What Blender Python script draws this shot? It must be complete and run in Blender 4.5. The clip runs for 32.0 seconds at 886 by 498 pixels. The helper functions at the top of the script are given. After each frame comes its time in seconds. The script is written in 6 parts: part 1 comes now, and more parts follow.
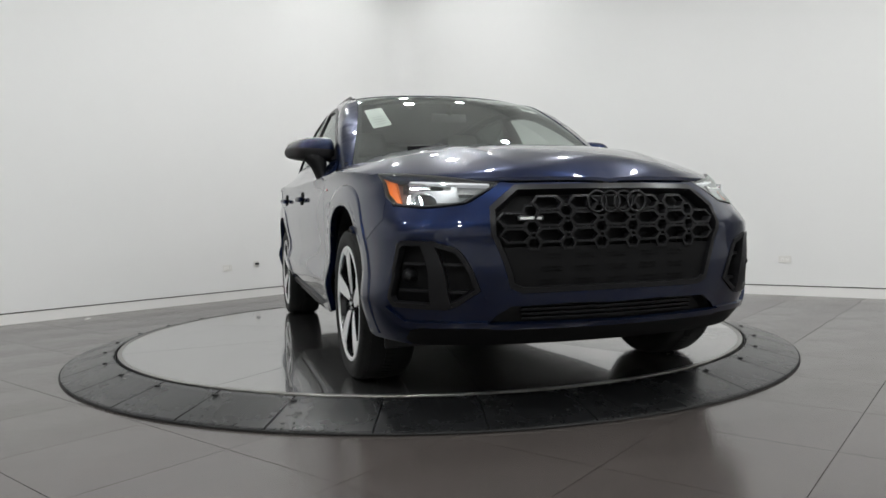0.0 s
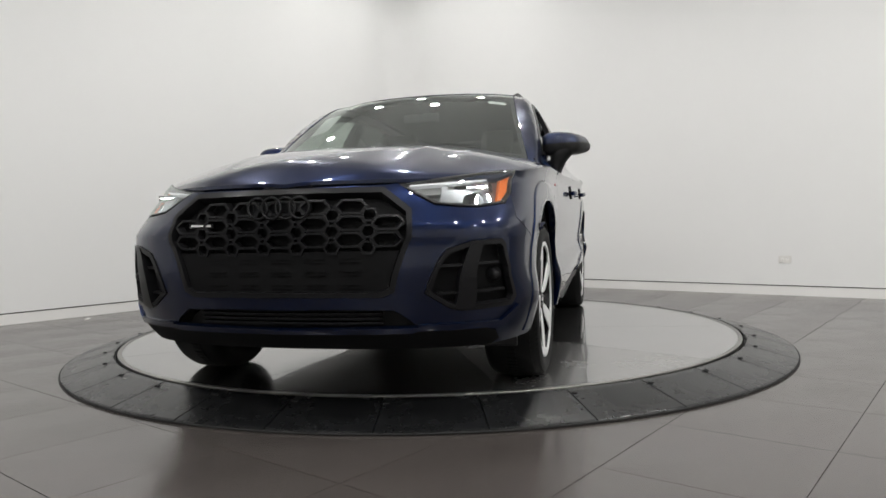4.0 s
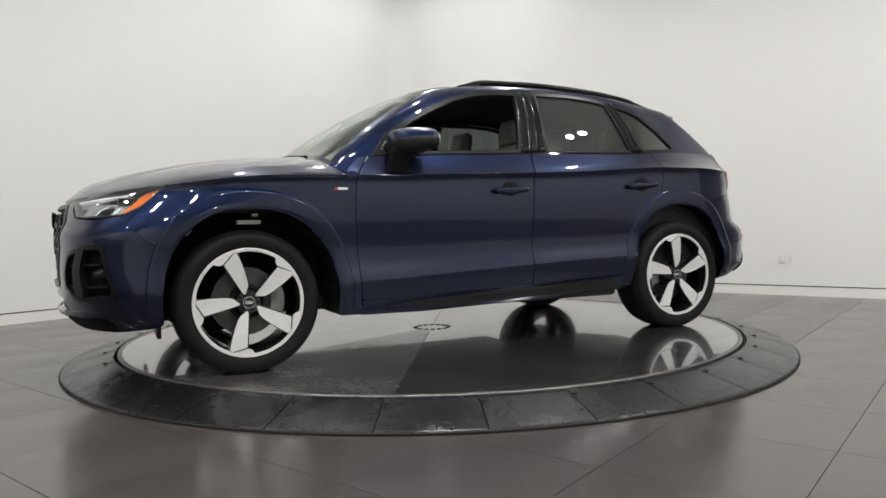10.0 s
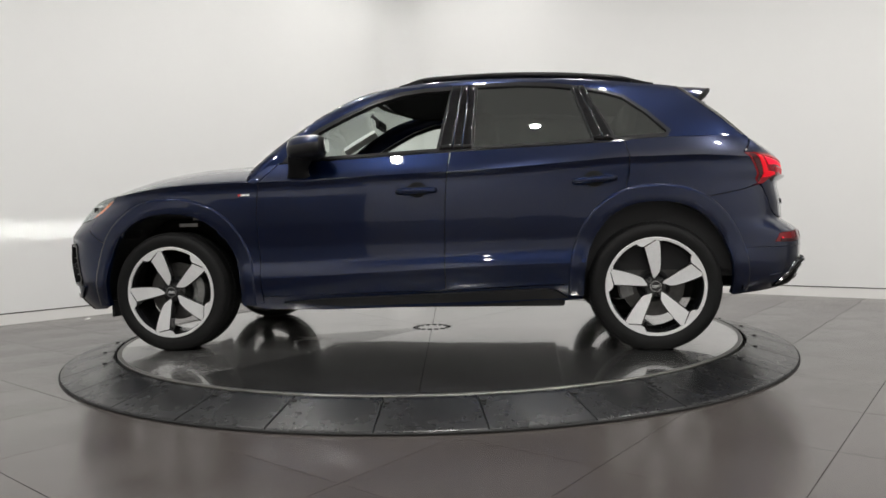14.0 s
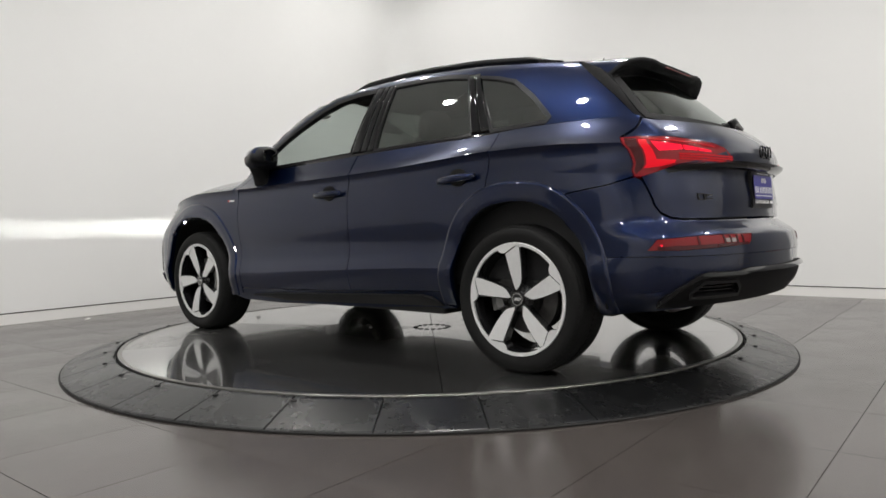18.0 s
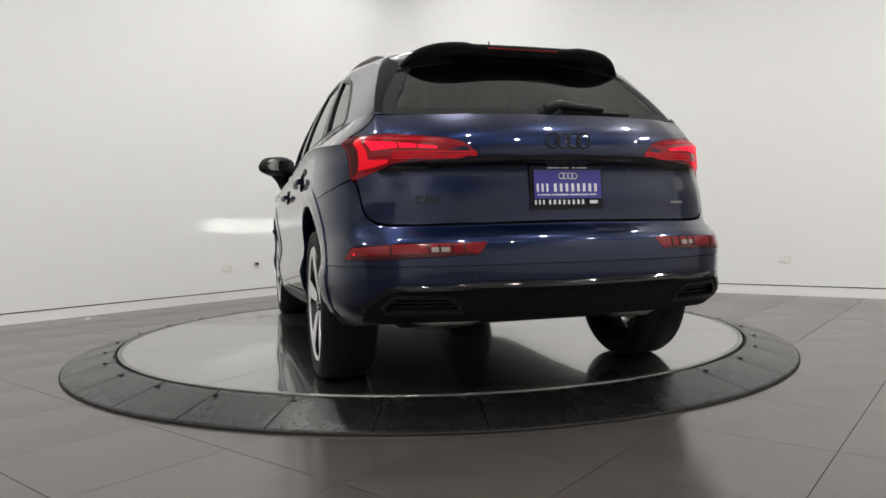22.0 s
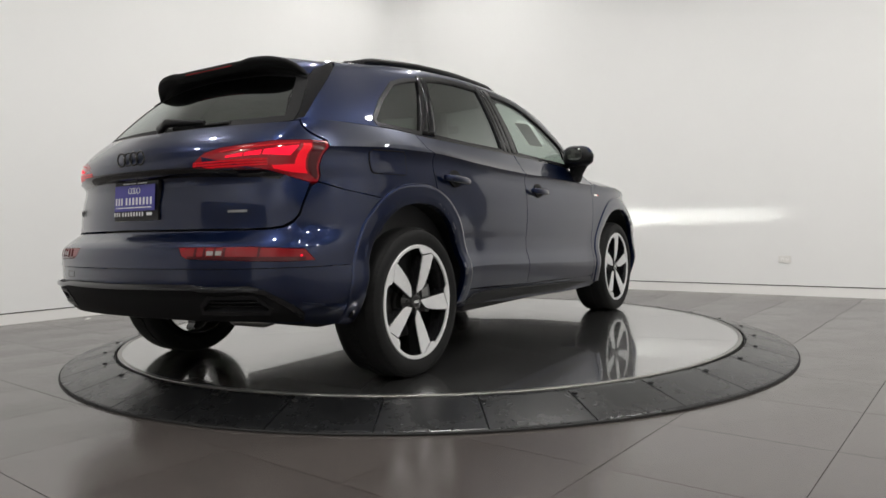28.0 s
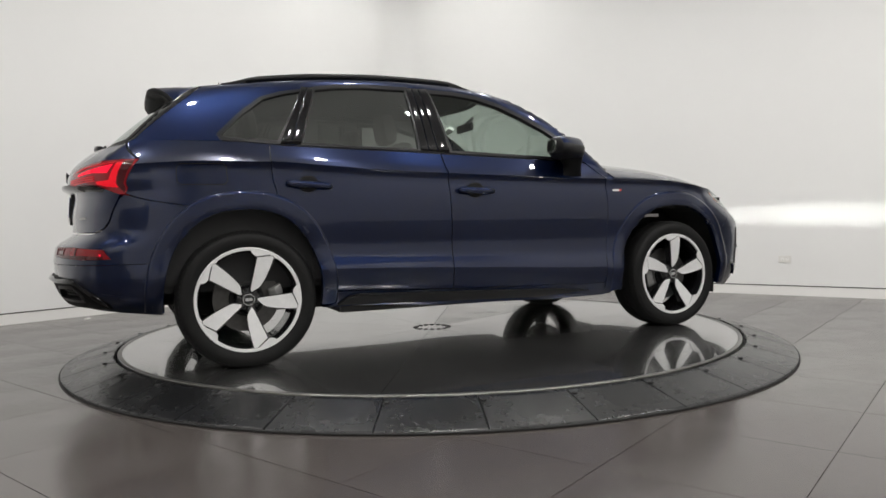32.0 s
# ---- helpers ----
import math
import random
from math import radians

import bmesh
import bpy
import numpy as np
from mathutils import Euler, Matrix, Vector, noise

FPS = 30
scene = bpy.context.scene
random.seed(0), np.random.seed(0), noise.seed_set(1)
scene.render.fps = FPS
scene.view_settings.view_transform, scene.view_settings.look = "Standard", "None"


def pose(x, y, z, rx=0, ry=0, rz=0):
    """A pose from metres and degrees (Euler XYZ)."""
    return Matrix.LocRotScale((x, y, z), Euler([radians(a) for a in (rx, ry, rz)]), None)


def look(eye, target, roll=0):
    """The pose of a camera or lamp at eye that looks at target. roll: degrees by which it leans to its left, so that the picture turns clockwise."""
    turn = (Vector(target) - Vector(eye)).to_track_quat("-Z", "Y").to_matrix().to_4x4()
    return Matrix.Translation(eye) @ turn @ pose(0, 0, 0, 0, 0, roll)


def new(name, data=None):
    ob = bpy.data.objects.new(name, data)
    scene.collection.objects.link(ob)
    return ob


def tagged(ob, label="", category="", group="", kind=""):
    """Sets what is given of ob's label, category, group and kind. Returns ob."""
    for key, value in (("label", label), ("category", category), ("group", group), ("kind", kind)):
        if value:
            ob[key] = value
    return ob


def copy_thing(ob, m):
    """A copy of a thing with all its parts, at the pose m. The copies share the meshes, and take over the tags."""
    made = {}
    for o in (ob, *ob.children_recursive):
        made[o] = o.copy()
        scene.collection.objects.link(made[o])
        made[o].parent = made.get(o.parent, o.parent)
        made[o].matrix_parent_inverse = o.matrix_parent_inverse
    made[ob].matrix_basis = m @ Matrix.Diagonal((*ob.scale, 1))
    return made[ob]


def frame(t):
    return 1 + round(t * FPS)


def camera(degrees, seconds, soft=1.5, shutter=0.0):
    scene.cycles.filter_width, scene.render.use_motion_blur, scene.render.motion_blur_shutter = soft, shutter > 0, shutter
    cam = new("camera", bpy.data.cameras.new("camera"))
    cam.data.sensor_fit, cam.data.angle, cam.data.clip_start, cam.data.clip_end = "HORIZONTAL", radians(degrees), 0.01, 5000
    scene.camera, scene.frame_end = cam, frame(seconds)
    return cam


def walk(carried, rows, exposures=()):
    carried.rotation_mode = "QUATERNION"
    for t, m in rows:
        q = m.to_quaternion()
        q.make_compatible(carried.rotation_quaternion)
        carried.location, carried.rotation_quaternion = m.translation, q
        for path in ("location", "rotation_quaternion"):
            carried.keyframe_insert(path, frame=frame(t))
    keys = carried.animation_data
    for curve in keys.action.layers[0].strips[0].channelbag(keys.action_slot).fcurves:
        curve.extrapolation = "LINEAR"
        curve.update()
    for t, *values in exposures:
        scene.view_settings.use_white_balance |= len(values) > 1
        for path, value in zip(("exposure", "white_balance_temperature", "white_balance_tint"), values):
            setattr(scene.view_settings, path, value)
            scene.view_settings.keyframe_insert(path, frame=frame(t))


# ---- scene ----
# The camera stands still on a low stand in front of the turntable.
FOV = 64.91
EYE = (0.0, -4.934, 0.705)
CAM_YAW, CAM_PITCH, CAM_ROLL = -1.051, -1.783, -1.333
cam = camera(FOV, 32.0, soft=1.6)
_cy, _cp = radians(CAM_YAW), radians(CAM_PITCH)
_aim = Vector((-math.sin(_cy) * math.cos(_cp), math.cos(_cy) * math.cos(_cp), math.sin(_cp)))
CAM_POSE = look(EYE, Vector(EYE) + _aim, CAM_ROLL)
walk(cam, [(0.0, CAM_POSE), (32.0, CAM_POSE)], exposures=[(0.0, -0.05, 6250, 8), (3.0, -0.05, 6250, 8), (4.6, 0.0, 6500, 10), (32.0, 0.0, 6500, 10)])

# The room: u runs along the left wall, v along the right wall, both turned from the world's axes.
FLOOR_Z = -0.0794
CEIL_Z = 5.0
ROOM_TURN = 50.38
WALL_U, WALL_V = 4.004, 3.793
BACK_U, BACK_V = -7.1, -7.2
ROOM = pose(0, 0, 0, 0, 0, ROOM_TURN)


def turn_at(t):
    """The turntable's heading in degrees at t seconds."""
    return -90.86 - 8.2614 * (t - 2.2)
# ---- light: a windowless studio, lit by rows of ceiling downlights ----
world = bpy.data.worlds.new("world")
scene.world = world
world.use_nodes = True
world.node_tree.nodes["Background"].inputs[0].default_value = (0.02, 0.02, 0.02, 1)

LAMP_W = 121.0
LAMP_COLOUR = (1.0, 0.98, 0.95)
LAMP_SPOTS = [(u, v) for u in (1.95, -0.3, -2.5, -4.6) for v in (1.75, -0.5, -2.7, -4.8)]
# further lamps before the walls behind the camera
LAMP_SPOTS += [(-6.2, -0.6), (-6.2, -3.6), (-1.4, -6.3), (1.6, -6.3), (2.2, -4.6)]
# a weaker second row, added close to the two white walls to brighten their upper part
WASH_SPOTS = [(3.2, 3.0), (3.28, 1.75), (2.05, 3.1), (0.4, 3.1)]
LAMP_Z = CEIL_Z - 0.55
for u, v in LAMP_SPOTS + WASH_SPOTS:
    data = bpy.data.lights.new("downlight", "SPOT")
    data.spot_size, data.spot_blend = radians(178), 1.0
    data.shadow_soft_size, data.energy, data.color = 0.07, LAMP_W * (0.27 if (u, v) in WASH_SPOTS else 0.92), LAMP_COLOUR
    lamp = new("downlight", data)
    lamp.matrix_world = ROOM @ pose(u, v, LAMP_Z)
# ---- materials ----
def rgb(*c):
    return (*c, 1.0)


def mat(name, colour, rough=0.5, metal=0.0, scale=8.0, vary=0.06, bump=0.0, bump_scale=60.0, coat=0.0, coat_rough=0.03,
        rough_vary=0.0, spec=0.5, each=0.0, glow=None, glow_power=0.0, coat_ior=1.5):
    """A node material with two scales of colour variation, uneven gloss and fine relief."""
    m = bpy.data.materials.new(name)
    m.use_nodes = True
    nt = m.node_tree
    b = nt.nodes["Principled BSDF"]
    b.inputs["Roughness"].default_value = rough
    b.inputs["Metallic"].default_value = metal
    b.inputs["Specular IOR Level"].default_value = spec
    b.inputs["Coat Weight"].default_value = coat
    b.inputs["Coat Roughness"].default_value = coat_rough
    b.inputs["Coat IOR"].default_value = coat_ior
    co = nt.nodes.new("ShaderNodeTexCoord")
    big = nt.nodes.new("ShaderNodeTexNoise")
    big.inputs["Scale"].default_value, big.inputs["Detail"].default_value = scale, 4
    fine = nt.nodes.new("ShaderNodeTexNoise")
    fine.inputs["Scale"].default_value, fine.inputs["Detail"].default_value = scale * 9, 3
    for n in (big, fine):
        nt.links.new(co.outputs["Object"], n.inputs["Vector"])
    add = nt.nodes.new("ShaderNodeMath")
    add.operation = "MULTIPLY_ADD"
    add.inputs[1].default_value = 0.4
    nt.links.new(fine.outputs["Fac"], add.inputs[0])
    nt.links.new(big.outputs["Fac"], add.inputs[2])
    span = nt.nodes.new("ShaderNodeMapRange")
    span.inputs["From Min"].default_value, span.inputs["From Max"].default_value = 0.4, 1.0
    span.inputs["To Min"].default_value, span.inputs["To Max"].default_value = 1 - vary, 1 + vary
    nt.links.new(add.outputs[0], span.inputs["Value"])
    last = span.outputs["Result"]
    if each:
        info = nt.nodes.new("ShaderNodeObjectInfo")
        er = nt.nodes.new("ShaderNodeMapRange")
        er.inputs["To Min"].default_value, er.inputs["To Max"].default_value = 1 - each, 1 + each
        nt.links.new(info.outputs["Random"], er.inputs["Value"])
        mul = nt.nodes.new("ShaderNodeMath")
        mul.operation = "MULTIPLY"
        nt.links.new(last, mul.inputs[0])
        nt.links.new(er.outputs["Result"], mul.inputs[1])
        last = mul.outputs[0]
    tint = nt.nodes.new("ShaderNodeVectorMath")
    tint.operation = "SCALE"
    tint.inputs[0].default_value = colour[:3]
    nt.links.new(last, tint.inputs["Scale"])
    nt.links.new(tint.outputs[0], b.inputs["Base Color"])
    if rough_vary:
        rr = nt.nodes.new("ShaderNodeMapRange")
        rr.inputs["From Min"].default_value, rr.inputs["From Max"].default_value = 0.4, 1.0
        rr.inputs["To Min"].default_value, rr.inputs["To Max"].default_value = max(rough - rough_vary, 0), rough + rough_vary
        nt.links.new(add.outputs[0], rr.inputs["Value"])
        nt.links.new(rr.outputs["Result"], b.inputs["Roughness"])
    if bump:
        grain = nt.nodes.new("ShaderNodeTexNoise")
        grain.inputs["Scale"].default_value, grain.inputs["Detail"].default_value = bump_scale, 3
        nt.links.new(co.outputs["Object"], grain.inputs["Vector"])
        bn = nt.nodes.new("ShaderNodeBump")
        bn.inputs["Strength"].default_value, bn.inputs["Distance"].default_value = bump, 0.003
        nt.links.new(grain.outputs["Fac"], bn.inputs["Height"])
        nt.links.new(bn.outputs["Normal"], b.inputs["Normal"])
    if glow:
        b.inputs["Emission Color"].default_value = rgb(*glow)
        b.inputs["Emission Strength"].default_value = glow_power
    return m


def glass(name, tint, rough=0.0, r0=0.045):
    """Thin tinted glass: a clear tinted sheet with a gloss that grows at grazing angles."""
    m = bpy.data.materials.new(name)
    m.use_nodes = True
    nt = m.node_tree
    nt.nodes.remove(nt.nodes["Principled BSDF"])
    out = nt.nodes["Material Output"]
    clear = nt.nodes.new("ShaderNodeBsdfTransparent")
    clear.inputs[0].default_value = rgb(*tint)
    gloss = nt.nodes.new("ShaderNodeBsdfGlossy")
    gloss.inputs["Roughness"].default_value = rough
    gloss.inputs["Color"].default_value = (0.74, 0.78, 0.76, 1.0)
    lw = nt.nodes.new("ShaderNodeLayerWeight")
    lw.inputs["Blend"].default_value = 0.5
    p5 = nt.nodes.new("ShaderNodeMath")
    p5.operation = "POWER"
    p5.inputs[1].default_value = 4.0
    nt.links.new(lw.outputs["Facing"], p5.inputs[0])
    fr = nt.nodes.new("ShaderNodeMath")
    fr.operation = "MULTIPLY_ADD"
    fr.inputs[1].default_value, fr.inputs[2].default_value = 1 - r0, r0
    nt.links.new(p5.outputs[0], fr.inputs[0])
    mix = nt.nodes.new("ShaderNodeMixShader")
    nt.links.new(fr.outputs[0], mix.inputs[0])
    nt.links.new(clear.outputs[0], mix.inputs[1])
    nt.links.new(gloss.outputs[0], mix.inputs[2])
    nt.links.new(mix.outputs[0], out.inputs[0])
    return m


M_WALL = mat("wall_paint", (0.80, 0.80, 0.79), 0.55, scale=0.7, vary=0.012, bump=0.03, bump_scale=220)
# greys of the unseen panels added for darker reflections in the car
M_REFLECT_DARK = mat("dark_reflection_panel", (0.17, 0.17, 0.175), 0.5, scale=4, vary=0.1)
M_REFLECT_GREY = mat("grey_reflection_panel", (0.26, 0.26, 0.262), 0.5, scale=4, vary=0.1)
M_BASE = mat("baseboard_paint", (0.82, 0.81, 0.79), 0.45, scale=2, vary=0.01)
M_REVEAL = mat("reveal_shadow_strip", (0.07, 0.065, 0.06), 0.6)
M_CEIL = mat("ceiling_paint", (0.86, 0.86, 0.85), 0.8, scale=1.0, vary=0.02)
M_TILE = mat("porcelain_tile", (0.064, 0.056, 0.052), 0.215, scale=1.7, vary=0.06, rough_vary=0.06, each=0.03, spec=0.85, bump=0.035, bump_scale=70)
M_GROUT = mat("grout", (0.06, 0.056, 0.052), 0.8)
M_RING = mat("black_rubber_steel", (0.009, 0.0094, 0.010), 0.27, scale=3, vary=0.25, rough_vary=0.05, bump=0.015, bump_scale=150, each=0.15, spec=0.5)
M_RING_GAP = mat("ring_joint", (0.006, 0.006, 0.006), 0.7)
M_DISC = mat("polished_disc", (0.25, 0.25, 0.247), 0.17, metal=0.9, scale=2.0, vary=0.12, rough_vary=0.05, coat=0.8, coat_rough=0.02)
# paler, rougher copy of the disc metal, its colour imitating a brighter reflection
M_DISC_PALE = mat("pale_sheen_disc", (0.31, 0.307, 0.30), 0.24, metal=0.85, scale=3.0, vary=0.18, rough_vary=0.08, coat=0.5, coat_rough=0.05)
M_DISC_EDGE = mat("disc_edge_steel", (0.27, 0.265, 0.25), 0.36, metal=1.0)
M_LAMP_TRIM = mat("lamp_trim", (0.8, 0.8, 0.78), 0.5)
M_BULB = mat("frosted_bulb", (0.8, 0.8, 0.8), 0.4, glow=(1.0, 0.98, 0.95), glow_power=6.0)
M_PLASTIC_W = mat("white_plastic", (0.74, 0.73, 0.70), 0.4)
M_DARK = mat("dark_plastic", (0.02, 0.02, 0.021), 0.5, bump=0.05, bump_scale=200)
# ---- builders ----
def mesh_of(bm, name, material, smooth=False):
    me = bpy.data.meshes.new(name)
    bm.to_mesh(me)
    bm.free()
    for m in (material if isinstance(material, (list, tuple)) else [material]):
        me.materials.append(m)
    if smooth:
        me.shade_smooth()
    return me


def part(name, bm, material, parent=None, label="", smooth=False, kind=""):
    ob = new(name, mesh_of(bm, name, material, smooth))
    if parent is not None:
        ob.parent = parent
    return tagged(ob, label=label, kind=kind)


def box(bm, x0, y0, z0, x1, y1, z1, bevel=0.0, m=None):
    r = bmesh.ops.create_cube(bm, size=1.0)
    vs = r["verts"]
    for v in vs:
        v.co = Vector(((x0 + x1) / 2 + v.co.x * (x1 - x0), (y0 + y1) / 2 + v.co.y * (y1 - y0), (z0 + z1) / 2 + v.co.z * (z1 - z0)))
    if bevel:
        es = list({e for v in vs for e in v.link_edges})
        rb = bmesh.ops.bevel(bm, geom=es, offset=bevel, segments=2, affect="EDGES", profile=0.5)
        vs = list({v for f in rb["faces"] for v in f.verts} | {v for v in vs if v.is_valid})
    if m is not None:
        bmesh.ops.transform(bm, matrix=m, verts=vs)
    return bm


def lathe(bm, profile, n=48, axis="z", closed=False, m=None):
    """Turns (radius, height) pairs round an axis."""
    rings = []
    for r, h in profile:
        ring = []
        for i in range(n):
            a = 2 * math.pi * i / n
            c, s = math.cos(a) * r, math.sin(a) * r
            p = Vector((c, s, h)) if axis == "z" else Vector((c, h, s))
            ring.append(bm.verts.new(m @ p if m is not None else p))
        rings.append(ring)
    pairs = list(zip(rings, rings[1:])) + ([(rings[-1], rings[0])] if closed else [])
    for a, b in pairs:
        for i in range(n):
            j = (i + 1) % n
            f = (a[i], a[j], b[j], b[i])
            bm.faces.new(f if axis == "z" else f[::-1])
    return rings


def thing(name, label, category, m=None, group="", kind=""):
    ob = new(name)
    ob.empty_display_size = 0.1
    if m is not None:
        ob.matrix_world = m
    return tagged(ob, label, category, group, kind)
# ---- the room ----
def room_part(name, b, material, label="", category="", parent=None):
    bm = bmesh.new()
    box(bm, *b)
    ob = part(name, bm, material, parent)
    if parent is None:
        ob.matrix_world = ROOM
    return tagged(ob, label, category, kind="structure")


TH = 0.2
BASE_H, REVEAL_H = 0.0945, 0.012
room_part("wall_left", (BACK_U, WALL_V, FLOOR_Z + BASE_H + REVEAL_H, WALL_U + TH, WALL_V + TH, CEIL_Z), M_WALL, "plain white painted studio wall", "wall")
room_part("wall_right", (WALL_U, BACK_V, FLOOR_Z + BASE_H + REVEAL_H, WALL_U + TH, WALL_V, CEIL_Z), M_WALL, "plain white painted studio wall", "wall")
room_part("wall_back", (BACK_U, BACK_V - TH, FLOOR_Z, WALL_U + TH, BACK_V, CEIL_Z), M_WALL, "plain white painted studio wall", "wall")
room_part("wall_side", (BACK_U - TH, BACK_V - TH, FLOOR_Z, BACK_U, WALL_V + TH, CEIL_Z), M_WALL, "plain white painted studio wall", "wall")
room_part("ceiling", (BACK_U - TH, BACK_V - TH, CEIL_Z, WALL_U + TH, WALL_V + TH, CEIL_Z + 0.15), M_CEIL, "plain white ceiling", "ceiling")
# the two walls run into each other in a plastered hollow curve
COVE_R = 0.42
bm = bmesh.new()
_top, _low = [], []
for i in range(25):
    a = math.pi / 2 * i / 24
    q = (WALL_U - COVE_R + COVE_R * math.sin(a), WALL_V - COVE_R + COVE_R * math.cos(a))
    _low.append(bm.verts.new((*q, FLOOR_Z + BASE_H + REVEAL_H)))
    _top.append(bm.verts.new((*q, CEIL_Z - 0.001)))
for i in range(24):
    bm.faces.new((_low[i], _low[i + 1], _top[i + 1], _top[i])).smooth = True
# its hidden back, so that the curve is solid
_c0, _c1 = bm.verts.new((WALL_U + 0.004, WALL_V + 0.004, FLOOR_Z + BASE_H + REVEAL_H)), bm.verts.new((WALL_U + 0.004, WALL_V + 0.004, CEIL_Z - 0.001))
for k in (0, 24):
    q = [bm.verts.new(v.co) for v in (_low[k], _top[k])]
    bm.faces.new((q[0], q[1], _c1, _c0))
bmesh.ops.recalc_face_normals(bm, faces=bm.faces)
tagged(part("wall_cove", bm, M_WALL), "white plastered hollow curve in the corner of the walls", "wall", kind="structure").matrix_world = ROOM
for nm, b in (("left", (BACK_U, WALL_V + 0.006, FLOOR_Z, WALL_U + 0.006, WALL_V + TH, FLOOR_Z + BASE_H)),
              ("right", (WALL_U + 0.006, BACK_V, FLOOR_Z, WALL_U + TH, WALL_V + 0.006, FLOOR_Z + BASE_H))):
    room_part("baseboard_" + nm, b, M_BASE, "white painted flush baseboard under a dark shadow gap", "baseboard")
for nm, b in (("left", (BACK_U, WALL_V + 0.02, FLOOR_Z + BASE_H, WALL_U + 0.02, WALL_V + TH, FLOOR_Z + BASE_H + REVEAL_H)),
              ("right", (WALL_U + 0.02, BACK_V, FLOOR_Z + BASE_H, WALL_U + TH, WALL_V + 0.02, FLOOR_Z + BASE_H + REVEAL_H))):
    room_part("trim_" + nm, b, M_REVEAL, "dark recessed reveal above the baseboard", "trim")

# unseen slatted panels added beside and behind the camera to darken the paint's reflections
for nm, along in (("door_1", "u"), ("door_2", "v")):
    door = thing(nm, "added dark grey slatted panel out of view, mirrored in the car" if along == "u" else "added grey slatted panel out of view, mirrored in the car", "door", ROOM, kind="structure")
    for k in range(16):
        z0 = FLOOR_Z + 0.15 * k
        bm = bmesh.new()
        if along == "u":
            box(bm, WALL_U - 0.035, -6.9, z0, WALL_U - 0.001, -3.0, z0 + 0.144, 0.008)
        else:
            box(bm, BACK_U + 0.001, -2.25, z0, BACK_U + 0.035, 1.6, z0 + 0.144, 0.008)
        part("slat", bm, M_REFLECT_DARK if along == "u" else M_REFLECT_GREY, door)

floor = room_part("floor", (BACK_U, BACK_V, FLOOR_Z - 0.1, WALL_U + 0.05, WALL_V + 0.05, FLOOR_Z - 0.004), M_GROUT,
                  "grey-brown semi-gloss square porcelain tile floor", "floor")


def pendant(m):
    t = thing("pendant_lamp", "white pendant downlight on a thin rod, switched on", "lamp", m, "ceiling lamps")
    bm = bmesh.new()
    lathe(bm, [(0.001, 0.0), (0.05, 0.0), (0.05, -0.02), (0.012, -0.03), (0.006, -0.04), (0.006, -0.40), (0.03, -0.41), (0.03, -0.43), (0.001, -0.43)], 20)
    part("rod", bm, M_LAMP_TRIM, t, smooth=True)
    bm = bmesh.new()
    lathe(bm, [(0.028, -0.40), (0.050, -0.425), (0.095, -0.47), (0.110, -0.505), (0.107, -0.505), (0.092, -0.474), (0.048, -0.43), (0.028, -0.404)], 24)
    part("shade", bm, M_LAMP_TRIM, t, smooth=True)
    bm = bmesh.new()
    lathe(bm, [(0.0005, -0.492), (0.050, -0.490), (0.080, -0.482), (0.080, -0.478), (0.0005, -0.478)], 24)
    part("bulb", bm, M_BULB, t, smooth=True)
    return t


_first = pendant(ROOM @ pose(*LAMP_SPOTS[0], CEIL_Z))
# the added wall-brightening lamps get the same pendants
for u, v in LAMP_SPOTS[1:] + WASH_SPOTS:
    copy_thing(_first, ROOM @ pose(u, v, CEIL_Z))


# ---- the turntable: a polished disc that turns inside a ring of sloping black plates ----
R_DISC, R_IN, R_OUT = 2.029, 2.048, 2.326
ring = thing("turntable_ring", "ring of sloping black plates round the turntable", "turntable ring", kind="")
RING_N = 33
RING_PHASE = -90.32


def ring_plate():
    bm = bmesh.new()
    gap = 0.0035
    half = math.pi / RING_N
    prof = [(R_IN, -0.006), (R_IN + 0.006, 0.0), (R_IN + 0.03, -0.004), (R_OUT - 0.012, -0.063), (R_OUT - 0.004, -0.067), (R_OUT - 0.004, FLOOR_Z), (R_IN, FLOOR_Z)]
    rows = []
    k = 4
    for i in range(k + 1):
        a = -half + 2 * half * i / k
        row = []
        for r, z in prof:
            g = (gap / r) * (1 - 2 * i / k)
            row.append(bm.verts.new((math.cos(a + g) * r, math.sin(a + g) * r, z)))
        rows.append(row)
    n = len(prof)
    for a, b in zip(rows, rows[1:]):
        for i in range(n):
            j = (i + 1) % n
            bm.faces.new((a[i], a[j], b[j], b[i]))
    bm.faces.new(rows[0][::-1])
    bm.faces.new(rows[-1])
    bmesh.ops.recalc_face_normals(bm, faces=bm.faces)
    return mesh_of(bm, "plate", M_RING)


_plate = ring_plate()
for i in range(RING_N):
    ob = new("plate", _plate)
    ob.parent = ring
    ob.matrix_basis = pose(0, 0, 0, 0, 0, RING_PHASE + 360 * i / RING_N)
_bm = bmesh.new()
lathe(_bm, [(0.0005, 0.003), (0.010, 0.003), (0.013, 0.001), (0.013, -0.004)], 10)
_stud = mesh_of(_bm, "stud", M_RING_GAP)
for i in range(RING_N):
    a = radians(RING_PHASE + 360 * (i + 0.5) / RING_N + 0.45)
    ob = new("stud", _stud)
    ob.parent = ring
    ob.matrix_basis = pose((R_IN + 0.055) * math.cos(a), (R_IN + 0.055) * math.sin(a), -0.0065)
bm = bmesh.new()
lathe(bm, [(R_IN - 0.012, -0.02), (R_OUT - 0.03, -0.072), (R_OUT - 0.012, FLOOR_Z + 0.001), (R_IN - 0.012, FLOOR_Z + 0.001)], 128, closed=True)
part("ring_bed", bm, M_RING_GAP, ring)
bm = bmesh.new()
